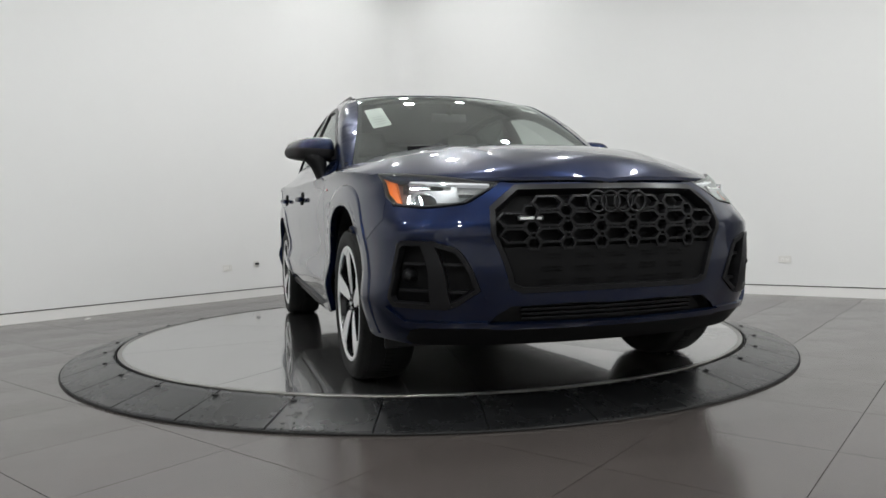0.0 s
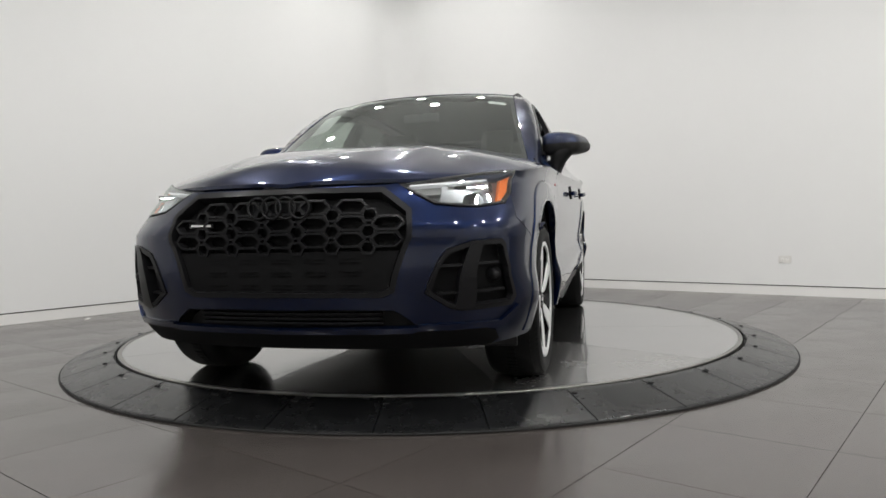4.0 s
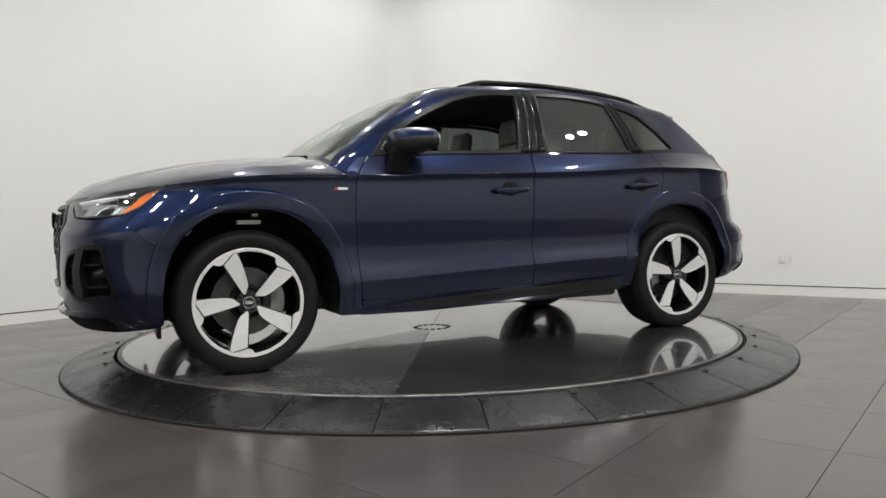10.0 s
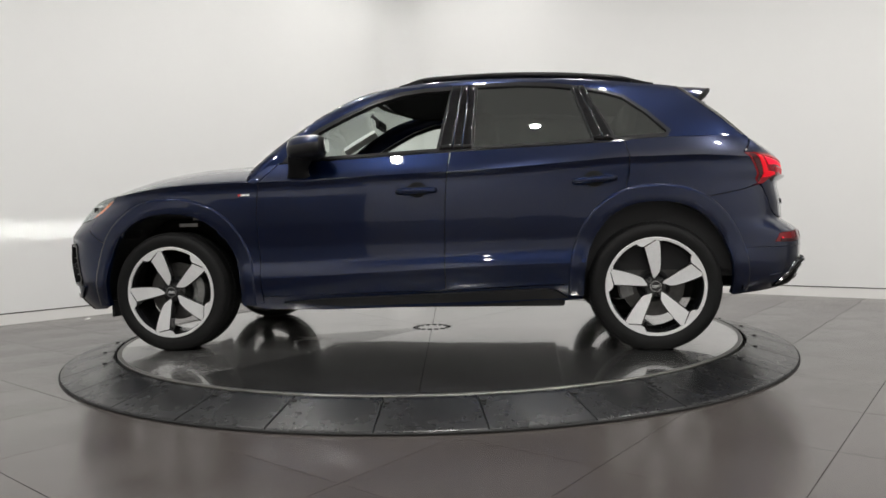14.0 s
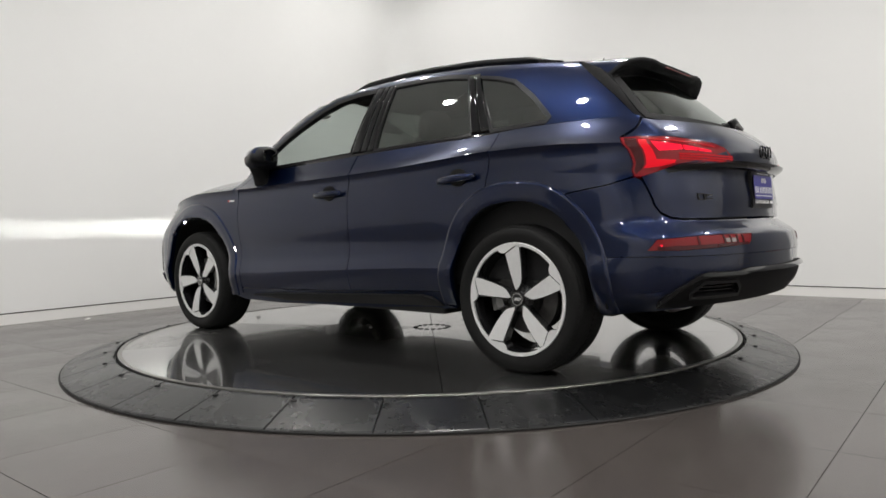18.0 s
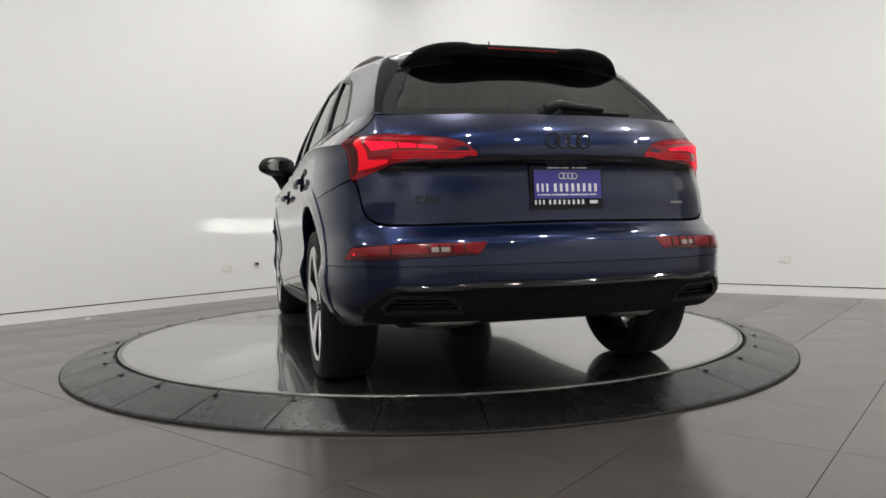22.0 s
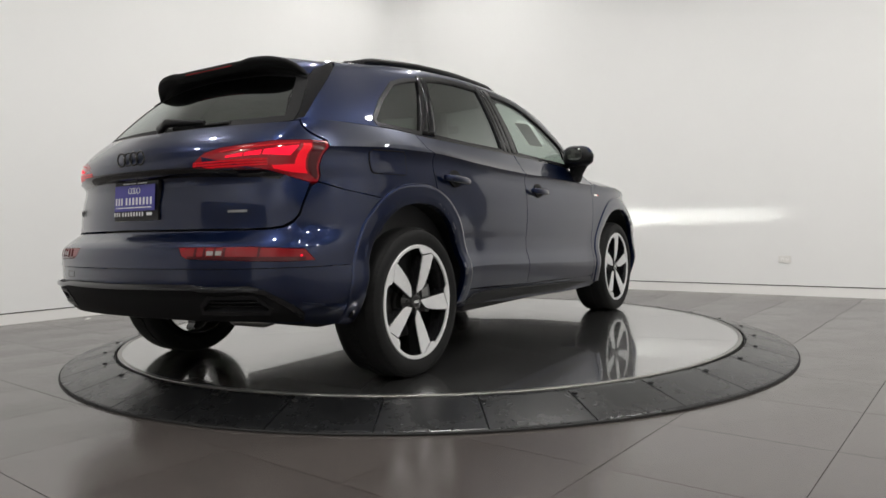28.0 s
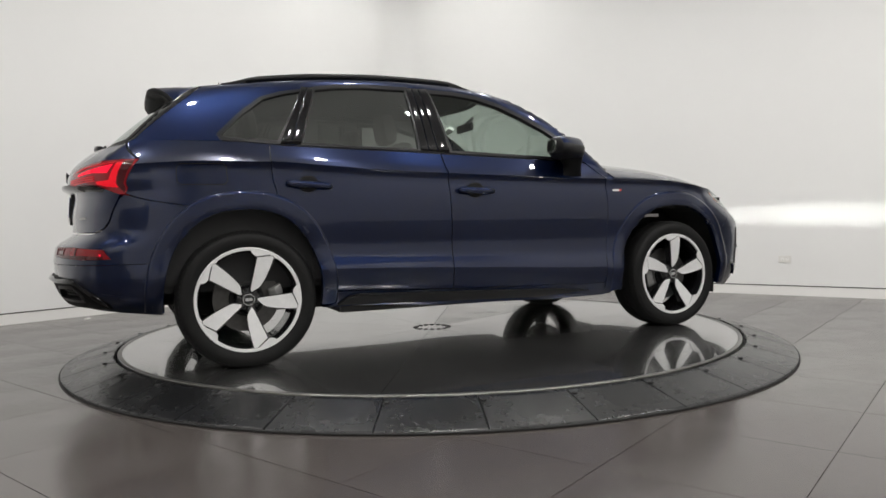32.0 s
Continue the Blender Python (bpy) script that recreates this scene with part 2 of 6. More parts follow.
lathe(bm, [(R_OUT - 0.0038, FLOOR_Z + 0.0005), (R_OUT + 0.004, FLOOR_Z + 0.0005), (R_OUT + 0.004, -0.071), (R_OUT + 0.0015, -0.0688), (R_OUT - 0.0038, -0.0688)], 192, closed=True)
part("edge_band", bm, M_RING_GAP, ring, "black rubber band round the foot of the ring", smooth=True)

disc = thing("turntable_disc", "round polished grey turntable floor under the car", "turntable")
# ten sector plates with thin joints; one has a brighter sheen put into its colour
for i in range(10):
    a0, a1 = radians(24.5 + 36 * i), radians(24.5 + 36 * (i + 1))
    bm = bmesh.new()
    n, R = 16, R_DISC - 0.026
    top, low = [], []
    g = 0.0016
    for rr, ks in ((R, range(n + 1)), (0.135, range(n, -1, -1))):
        for k in ks:
            a = a0 + (a1 - a0) * k / n + (g / rr) * (1 - 2 * k / n)
            top.append(bm.verts.new((rr * math.cos(a), rr * math.sin(a), 0.0)))
            low.append(bm.verts.new((rr * math.cos(a), rr * math.sin(a), -0.05)))
    bm.faces.new(top)
    m2 = len(top)
    for k in range(m2):
        j = (k + 1) % m2
        bm.faces.new((top[k], low[k], low[j], top[j]))
    bmesh.ops.recalc_face_normals(bm, faces=bm.faces)
    part("sector_plate", bm, M_DISC_PALE if i == 0 else M_DISC, disc)
bm = bmesh.new()
lathe(bm, [(0.0005, -0.0008), (0.132, -0.0008), (0.132, -0.05), (0.0005, -0.05)], 40, closed=True)
part("centre_plate", bm, M_DISC, disc)
bm = bmesh.new()
lathe(bm, [(0.0005, -0.012), (R_DISC - 0.03, -0.012), (R_DISC - 0.03, -0.06), (0.0005, -0.06)], 96, closed=True)
part("disc_bed", bm, M_RING_GAP, disc)
for i in range(16):
    a = 2 * math.pi * i / 16
    bm = bmesh.new()
    lathe(bm, [(0.0005, 0.0035), (0.013, 0.0035), (0.016, 0.001), (0.016, -0.003)], 10, m=Matrix.Translation((0.118 * math.cos(a), 0.118 * math.sin(a), 0)))
    part("bolt_head", bm, M_RING, disc)
bm = bmesh.new()
lathe(bm, [(R_DISC - 0.0248, -0.05), (R_DISC - 0.0248, 0.002), (R_DISC - 0.002, 0.002), (R_DISC, -0.001), (R_DISC, -0.05)], 160, closed=True)
part("edge_trim", bm, M_DISC_EDGE, disc, "thin bright metal edge trim")


# ---- sockets on the walls, a plug, a scrap of paper ----
def socket(m, label):
    """A horizontal double socket: plate, two faces, slots."""
    t = thing("wall_socket", label, "socket", m, "wall sockets")
    bm = bmesh.new()
    box(bm, -0.060, -0.006, -0.036, 0.060, 0.0, 0.036, 0.002)
    part("cover_plate", bm, M_PLASTIC_W, t)
    for cx in (-0.024, 0.024):
        bm = bmesh.new()
        lathe(bm, [(0.001, -0.0085), (0.0155, -0.0085), (0.017, -0.007), (0.017, -0.004)], 20, "y", m=Matrix.Translation((cx, 0, 0)))
        f = part("socket_face", bm, M_BASE, t)
        for dz in (-0.006, 0.006):
            bm = bmesh.new()
            box(bm, cx - 0.004, -0.0095, dz - 0.001, cx + 0.003, -0.0086, dz + 0.001)
            part("slot", bm, M_REVEAL, f)
    return t


socket(ROOM @ pose(WALL_U - 0.001, -1.428, 0.295, 0, 0, -90), "white double wall socket above the baseboard")
socket(ROOM @ pose(0.909, WALL_V - 0.001, 0.293), "white double wall socket above the baseboard")
plug = thing("cable_outlet", "small white outlet with a dark plug in the wall", "outlet", ROOM @ pose(1.309, WALL_V - 0.001, 0.322))
bm = bmesh.new()
box(bm, -0.036, -0.005, -0.036, 0.036, 0.0, 0.036, 0.002)
part("cover_plate", bm, M_PLASTIC_W, plug)
bm = bmesh.new()
box(bm, -0.016, -0.038, -0.012, 0.018, -0.005, 0.014, 0.004)
part("plug", bm, M_DARK, plug)
bm = bmesh.new()
box(bm, -0.035, -0.02, 0.0, 0.035, 0.02, 0.0015, 0.0006)
bmesh.ops.rotate(bm, verts=[v for v in bm.verts if v.co.x > 0.0], cent=(0, 0, 0), matrix=Matrix.Rotation(radians(-8), 3, "Y"))
scrap = part("paper_scrap", bm, M_PLASTIC_W)
scrap.matrix_world = ROOM @ pose(-0.798, 3.527, FLOOR_Z + 0.002, 0, 0, 35)
tagged(scrap, "small white scrap of paper on the tiles", "paper scrap")
# ---- the car's surfaces, in its own space: x forward, y to its left, z up from the ground ----
def curve(pts):
    """A smooth monotone curve through (t, value) pairs."""
    pts = sorted(pts)
    xs, ys = [p[0] for p in pts], [p[1] for p in pts]
    n = len(xs)
    d = [(ys[i + 1] - ys[i]) / (xs[i + 1] - xs[i]) for i in range(n - 1)]
    m = [d[0]] + [0.0 if d[i - 1] * d[i] <= 0 else 2 * d[i - 1] * d[i] / (d[i - 1] + d[i]) for i in range(1, n - 1)] + [d[-1]]

    def f(t):
        if t <= xs[0]:
            return ys[0] + m[0] * (t - xs[0])
        if t >= xs[-1]:
            return ys[-1] + m[-1] * (t - xs[-1])
        lo, hi = 0, n - 1
        while hi - lo > 1:
            k = (lo + hi) // 2
            if xs[k] <= t:
                lo = k
            else:
                hi = k
        h = xs[hi] - xs[lo]
        s = (t - xs[lo]) / h
        return ((1 + 2 * s) * (1 - s) ** 2 * ys[lo] + s * (1 - s) ** 2 * h * m[lo]
                + s * s * (3 - 2 * s) * ys[hi] + s * s * (s - 1) * h * m[hi])
    return f


def step01(t):
    t = min(max(t, 0.0), 1.0)
    return t * t * (3 - 2 * t)


NOSE_X, TAIL_X = 1.0, -1.0
AXLE = 1.4095
front_x = curve([(0.20, 2.15), (0.26, 2.23), (0.32, 2.278), (0.40, 2.290), (0.55, 2.302), (0.70, 2.303), (0.80, 2.292), (0.86, 2.265), (0.90, 2.222), (0.96, 2.13)])
rear_x = curve([(0.28, -2.20), (0.33, -2.285), (0.40, -2.335), (0.48, -2.36), (0.55, -2.362), (0.63, -2.352), (0.660, -2.338), (0.690, -2.290),
                (0.712, -2.264), (0.75, -2.260), (0.80, -2.262), (0.93, -2.247), (0.962, -2.275), (1.00, -2.280), (1.06, -2.262), (1.11, -2.22), (1.155, -2.165), (1.2, -2.10)])
half_w = curve([(0.20, 0.850), (0.25, 0.880), (0.30, 0.902), (0.335, 0.915), (0.37, 0.924), (0.42, 0.934), (0.44, 0.9375), (0.46, 0.9385), (0.48, 0.9345), (0.50, 0.929), (0.555, 0.915),
                (0.61, 0.914), (0.68, 0.922), (0.76, 0.930), (0.84, 0.932), (0.91, 0.928), (0.96, 0.9225), (0.98, 0.9245), (1.000, 0.937), (1.02, 0.921), (1.05, 0.903),
                (1.09, 0.882), (1.12, 0.867), (1.20, 0.845)])
shoulder_z = curve([(-2.4, 1.040), (-2.1, 1.046), (-1.83, 1.057), (-1.6, 1.066), (-1.29, 1.066), (-0.96, 1.049), (-0.64, 1.031), (-0.25, 1.017), (0.16, 1.008),
                    (0.64, 0.994), (0.96, 0.992), (1.28, 0.987), (1.44, 0.976), (1.6, 0.959), (1.75, 0.938), (1.91, 0.907), (2.1, 0.889), (2.3, 0.885)])
crease_z = curve([(-2.4, 0.50), (-0.92, 0.490), (0.0, 0.458), (0.82, 0.425), (2.4, 0.42)])
belt_z = curve([(-2.3, 1.19), (-1.46, 1.185), (-1.146, 1.163), (-0.43, 1.145), (0.16, 1.125), (0.49, 1.113), (0.75, 1.102), (1.2, 1.09)])


def canon(x, z):
    """The height in the side's own section that z stands for at x."""
    s, c, b = shoulder_z(x), crease_z(x), belt_z(x)
    if z > s:
        return 1.0 + (z - s) * 0.12 / max(b - s, 0.03)
    if z > 0.70:
        return 0.70 + (z - 0.70) * 0.30 / (s - 0.70)
    return 0.70 - (0.70 - z) * 0.245 / (0.70 - c)


def uncanon(x, c):
    """The height at x that a height c in the side's own section stands for."""
    s, k, b = shoulder_z(x), crease_z(x), belt_z(x)
    if c > 1.0:
        return s + (c - 1.0) * max(b - s, 0.03) / 0.12
    if c > 0.70:
        return 0.70 + (c - 0.70) * (s - 0.70) / 0.30
    return 0.70 - (0.70 - c) * (0.70 - k) / 0.245


_NT = 900


def _outline(span, width, p):
    """A table of arc length and angle along a rounded end."""
    pts, L = [], 0.0
    last = None
    for i in range(_NT + 1):
        th = (math.pi / 2) * (i / _NT) ** 3
        q = (span * math.sin(th) ** (2 / p), width * math.cos(th))
        if last:
            L += math.hypot(q[0] - last[0], q[1] - last[1])
        pts.append((L, th, q[0], q[1]))
        last = q
    return pts


P_NOSE, P_TAIL = 6.0, 6.0
nose_p = curve([(0.20, 6.5), (0.35, 7.0), (0.45, 7.6), (0.55, 8.6), (0.66, 8.0), (0.76, 5.8), (0.84, 4.4), (0.90, 4.0), (1.1, 4.0)])
tail_p = curve([(0.25, 6.5), (0.40, 8.0), (0.60, 8.0), (0.72, 7.0), (0.85, 6.2), (1.0, 5.5), (1.2, 5.0)])
NOSE = _outline(1.262, 0.937, P_NOSE)
TAIL = _outline(1.275, 0.932, P_TAIL)
A_FRONT, A_REAR = NOSE_X + NOSE[-1][0], TAIL_X - TAIL[-1][0]


def _look(tab, key, val, out):
    lo, hi = 0, len(tab) - 1
    up = tab[-1][key] > tab[0][key]
    while hi - lo > 1:
        k = (lo + hi) // 2
        if (tab[k][key] <= val) == up:
            lo = k
        else:
            hi = k
    a, b = tab[lo], tab[hi]
    f = (val - a[key]) / (b[key] - a[key]) if b[key] != a[key] else 0
    return a[out] + min(max(f, 0.0), 1.0) * (b[out] - a[out])


def ax(x, z=0.9):
    """The way round the body at which a place on the side with this x and height lies."""
    if x > NOSE_X:
        th = math.asin(min(1.0, ((x - NOSE_X) / (front_x(z) - NOSE_X)) ** (nose_p(z) / 2)))
        return NOSE_X + _look(NOSE, 1, th, 0)
    if x < TAIL_X:
        th = math.asin(min(1.0, ((x - TAIL_X) / (rear_x(z) - TAIL_X)) ** (tail_p(z) / 2)))
        return TAIL_X - _look(TAIL, 1, th, 0)
    return x


def ayf(y):
    return NOSE_X + _look(NOSE, 3, y, 0)


def ayr(y):
    return TAIL_X - _look(TAIL, 3, y, 0)


def skin(a, z, out=0.0):
    """A place on the lower body: a is the way round it (x along the sides), z the height."""
    if a > NOSE_X:
        th = _look(NOSE, 0, a - NOSE_X, 1)
        span = front_x(z) - NOSE_X
        x = NOSE_X + span * math.sin(th) ** (2 / nose_p(z))
        k = math.cos(th)
    elif a < TAIL_X:
        th = _look(TAIL, 0, TAIL_X - a, 1)
        span = rear_x(z) - TAIL_X
        x = TAIL_X + span * math.sin(th) ** (2 / tail_p(z))
        k = math.cos(th)
    else:
        x, k, th = a, 1.0, 0.0
    c = canon(x, z)
    w = half_w(c)
    if x < -1.75 and c < 0.70:
        # the crease along the flank fades out into the rear bumper
        w += (0.921 - w) * step01((-1.75 - x) / 0.3) * step01((0.70 - c) / 0.06) * step01((c - 0.27) / 0.08)
    y = w * k
    if c > 1.0 and x < 1.0:
        # above the shoulder the side leans in to meet the foot of the cabin
        t_y = side_y(x, belt_z(x)) + 0.004
        if t_y < k * 0.937:
            y = k * 0.937 + (0.937 - w) / 0.070 * (t_y - k * 0.937)
    # lips round the wheel arches and a little more width over the axles
    for cx in (AXLE, -AXLE):
        rx = (0.400 if x > cx else 0.455) if cx > 0 else (0.385 if x > cx else 0.410)
        r = math.hypot((x - cx) / rx, (z - 0.362) / 0.458)
        if r < 1.7 and z < 0.92:
            lip = step01((1.125 - r) / 0.03) * 0.005 + step01((1.55 - r) / 0.55) * 0.006
            y += lip * step01((0.92 - z) / 0.12) * min(1.0, k * 2)
    if a > 1.9 and 0.5 < z < 0.85:
        crest = 0.013 * math.exp(-((z - 0.705) / 0.04) ** 2) * step01((a - 1.9) / 0.18) * step01((2.50 - a) / 0.12)
        y += crest * k
        x += crest * math.sin(th)
    if out:
        y += out * k
        x += out * (math.sin(th) if a > NOSE_X else -math.sin(th) if a < TAIL_X else 0)
    return (x, y, z)


# greenhouse
roof_c = curve([(0.45, 1.530), (0.25, 1.582), (0.05, 1.615), (-0.2, 1.636), (-0.5, 1.641), (-0.9, 1.626), (-1.3, 1.585), (-1.6, 1.545), (-1.95, 1.500), (-2.2, 1.46)])
side_b = curve([(1.1, 0.790), (0.8, 0.830), (0.4, 0.856), (-0.4, 0.866), (-1.0, 0.850), (-1.5, 0.800), (-1.9, 0.742), (-2.2, 0.69)])


def side_y(x, z):
    h = z - 1.10
    rear = 0.033 * step01((-1.0 - x) / 0.6) * min(max((z - 1.18) / 0.28, 0.0), 1.2)
    return side_b(x) - 0.26 * h - 0.36 * h * abs(h) - rear


def smin(vals, k):
    m = min(vals)
    return m - k * math.log(sum(math.exp(-(v - m) / k) for v in vals))


def cabin_f(x, y, z):
    """Below zero inside the cabin's shell."""
    ay = abs(y)
    side = side_y(x, z) - ay
    t = ay / 0.62
    roof = (roof_c(x) - 0.038 * t * t - 0.012 * t ** 6 - z) * 0.98
    wind = (0.935 - 1.22 * (z - 1.122) - 1.00 * (z - 1.122) ** 2 + 0.14 * (1 - (ay / 0.66) ** 2) - x) * 0.54
    back = (x - (-1.985 + 1.0 * (z - 1.182) + 0.55 * (z - 1.182) ** 2 - 0.105 * (1 - (ay / 0.60) ** 2))) * 0.70
    return -smin((side, roof, wind, back), 0.012)


def _root(f, lo, hi):
    for _ in range(26):
        m = (lo + hi) / 2
        if f(m) < 0:
            lo = m
        else:
            hi = m
    return (lo + hi) / 2


def cabin_side(x, z):
    return (x, _root(lambda y: cabin_f(x, y, z), 0.0, 1.2), z)


def cabin_top(x, y):
    return (x, y, _root(lambda z: cabin_f(x, y, z), 0.9, 2.0))


def cabin_back(y, z):
    return (-_root(lambda x: cabin_f(-x, y, z), 0.6, 2.6), y, z)


# hood
hood_c = curve([(2.27, 0.885), (2.20, 0.948), (2.12, 0.988), (2.0, 1.025), (1.85, 1.060), (1.6, 1.098), (1.3, 1.123), (1.0, 1.137), (0.8, 1.142)])


def hood_edge_y(x):
    z = shoulder_z(x)
    return skin(ax(x, z), z)[1]


def hood(x, y):
    """The bonnet's height: it rises from the shoulder line to a crowned middle with two soft ridges."""
    e = hood_edge_y(min(x, 2.235))
    t = min(abs(y) / max(e, 0.05), 1.0)
    s = shoulder_z(x)
    c = max(hood_c(x), s)
    g = 1 - t ** (1.9 + 1.3 * step01((2.12 - x) / 0.9))
    ridge = 0.007 * math.exp(-((abs(y) - (0.36 + 0.16 * (2.2 - x) / 1.3)) / 0.026) ** 2) * step01((2.2 - x) / 0.3) * (1 - t ** 8)
    return (x, y, s + (c - s) * g + ridge)


# ---- panels: outlines laid on those surfaces, with thickness and open joints ----
def cut(poly, k, val, above):
    """The part of a polygon on one side of a line across axis k."""
    out = []
    n = len(poly)
    for i in range(n):
        p, q = poly[i], poly[(i + 1) % n]
        pi = (p[k] >= val) if above else (p[k] <= val)
        qi = (q[k] >= val) if above else (q[k] <= val)
        if pi:
            out.append(p)
        if pi != qi:
            t = (val - p[k]) / (q[k] - p[k])
            r = [p[0] + t * (q[0] - p[0]), p[1] + t * (q[1] - p[1])]
            r[k] = val
            out.append(tuple(r))
    return out


def cut_line(poly, a, b, left):
    out = []
    n = len(poly)

    def side(p):
        d = (b[0] - a[0]) * (p[1] - a[1]) - (b[1] - a[1]) * (p[0] - a[0])
        return d if left else -d
    for i in range(n):
        p, q = poly[i], poly[(i + 1) % n]
        sp, sq = side(p), side(q)
        if sp >= 0:
            out.append(p)
        if (sp > 0 > sq) or (sp < 0 < sq):
            t = sp / (sp - sq)
            out.append((p[0] + t * (q[0] - p[0]), p[1] + t * (q[1] - p[1])))
    return out


def area(poly):
    return 0.5 * sum(p[0] * q[1] - q[0] * p[1] for p, q in zip(poly, poly[1:] + poly[:1]))


def shrink(poly, d, keep=None):
    """Moves an outline inwards by d; keep holds back points on a line x = keep."""
    if area(poly) < 0:
        poly = poly[::-1]
    out = []
    n = len(poly)
    for i in range(n):
        o, p, q = poly[i - 1], poly[i], poly[(i + 1) % n]
        u = Vector((p[0] - o[0], p[1] - o[1]))
        v = Vector((q[0] - p[0], q[1] - p[1]))
        if u.length < 1e-9 or v.length < 1e-9:
            out.append(p)
            continue
        u.normalize(), v.normalize()
        nu, nv = Vector((-u.y, u.x)), Vector((-v.y, v.x))
        m = nu + nv
        m = m / max(m.length_squared / 2, 0.5)
        x, y = p[0] + m.x * d, p[1] + m.y * d
        if keep is not None and abs(p[0] - keep) < 1e-4:
            x = p[0]
        out.append((x, y))
    return out


def minus(piece, hole):
    """What is left of a small piece outside a convex hole, as polygons."""
    if area(hole) < 0:
        hole = hole[::-1]
    rest, outs = piece, []
    for a, b in zip(hole, hole[1:] + hole[:1]):
        o = cut_line(rest, a, b, False)
        if len(o) > 2 and abs(area(o)) > 1e-9:
            outs.append(o)
        rest = cut_line(rest, a, b, True)
        if len(rest) < 3:
            break
    return outs


def panel(poly, f, step=0.04, holes=(), thick=0.02, gap=0.0025, keep=None, mirror=False, centre=(0.0, 0.0, 0.75), sharp=()):
    """A bmesh of the outline laid on surface f in a grid, open at the holes, with a rim turned inwards."""
    bm = bmesh.new()
    if gap:
        poly = shrink(list(poly), gap, keep)
    holes = [list(h) for h in holes]
    cells = []
    lo, hi = min(p[0] for p in poly), max(p[0] for p in poly)
    i = math.floor(lo / step)
    while i * step < hi:
        col = cut(cut(poly, 0, i * step, True), 0, (i + 1) * step, False)
        if len(col) > 2:
            l2, h2 = min(p[1] for p in col), max(p[1] for p in col)
            j = math.floor(l2 / step)
            while j * step < h2:
                c = cut(cut(col, 1, j * step, True), 1, (j + 1) * step, False)
                if len(c) > 2 and abs(area(c)) > 1e-8:
                    todo = [c]
                    for h in holes:
                        todo = [r for t in todo for r in minus(t, h)]
                    cells += todo
                j += 1
        i += 1
    verts, back = {}, {}
    cen = Vector(centre)

    def vert(p):
        key = (round(p[0], 4), round(p[1], 4))
        if key not in verts:
            verts[key] = bm.verts.new(f(*p))
            back[verts[key]] = p
        return verts[key]
    flip = None
    for c in cells:
        vs = []
        for p in c:
            v = vert(p)
            if v not in vs:
                vs.append(v)
        if len(vs) < 3:
            continue
        try:
            face = bm.faces.new(vs)
        except ValueError:
            continue
        face.smooth = True
    bm.normal_update()
    # all faces wind the same way in the plan of the outline: turn them outwards together
    score = sum(fc.normal.dot(fc.calc_center_median() - cen) * fc.calc_area() for fc in bm.faces)
    if score < 0:
        bmesh.ops.reverse_faces(bm, faces=bm.faces)
    for e in bm.edges:
        p, q = back[e.verts[0]], back[e.verts[1]]
        if any(abs(p[1] - k) < 1e-4 and abs(q[1] - k) < 1e-4 for k in sharp):
            e.smooth = False
    if mirror:
        both(bm)
    if thick:
        bm.normal_update()
        edges = [e for e in bm.edges if e.is_boundary]
        inner = {}
        for e in edges:
            e.smooth = False
            for v in e.verts:
                if v not in inner:
                    inner[v] = bm.verts.new(v.co - v.normal * thick)
        for e in edges:
            a, b = e.verts
            lp = e.link_loops[0]
            if lp.vert is not a:
                a, b = b, a
            try:
                bm.faces.new((b, a, inner[a], inner[b]))
            except ValueError:
                pass
    return bm


def both(bm):
    """Adds the mirror image across the car's middle and joins the two."""
    r = bmesh.ops.duplicate(bm, geom=list(bm.verts) + list(bm.edges) + list(bm.faces))
    vs = [g for g in r["geom"] if isinstance(g, bmesh.types.BMVert)]
    fs = [g for g in r["geom"] if isinstance(g, bmesh.types.BMFace)]
    for v in vs:
        v.co.y = -v.co.y
    bmesh.ops.reverse_faces(bm, faces=fs)
    mid = [v for v in bm.verts if abs(v.co.y) < 0.004]
    bmesh.ops.remove_doubles(bm, verts=mid, dist=0.006)
    return bm


def mirrored(bm):
    b2 = bm.copy()
    for v in b2.verts:
        v.co.y = -v.co.y
    bmesh.ops.reverse_faces(b2, faces=b2.faces)
    return b2


def pair(name, bm, material, parent, label="", smooth=False):
    """The part on the left of the car and its mirror image on the right."""
    b2 = mirrored(bm)
    ps = parent if isinstance(parent, (list, tuple)) else (parent, parent)
    return part(name, bm, material, ps[0], label, smooth), part(name, b2, material, ps[1], label, smooth)


def tube(bm, pts, radius, n=10, cap=True, up=(0, 0, 1)):
    """A round bar along points; radius may be a list."""
    rings = []
    m = len(pts)
    for i, p in enumerate(pts):
        p = Vector(p)
        d = (Vector(pts[min(i + 1, m - 1)]) - Vector(pts[max(i - 1, 0)])).normalized()
        u = Vector(up)
        s = d.cross(u)
        if s.length < 1e-4:
            s = d.cross(Vector((1, 0, 0)))
        s.normalize()
        w = s.cross(d).normalized()
        r = radius[i] if isinstance(radius, (list, tuple)) else radius
        ru, rs = r if isinstance(r, (list, tuple)) else (r, r)
        rings.append([bm.verts.new(p + w * ru * math.cos(2 * math.pi * k / n) + s * rs * math.sin(2 * math.pi * k / n)) for k in range(n)])
    for a, b in zip(rings, rings[1:]):
        for k in range(n):
            j = (k + 1) % n
            fc = bm.faces.new((a[k], a[j], b[j], b[k]))
            fc.smooth = True
    if cap:
        bm.faces.new(rings[0][::-1])
        bm.faces.new(rings[-1])
    bmesh.ops.recalc_face_normals(bm, faces=bm.faces)
    return bm


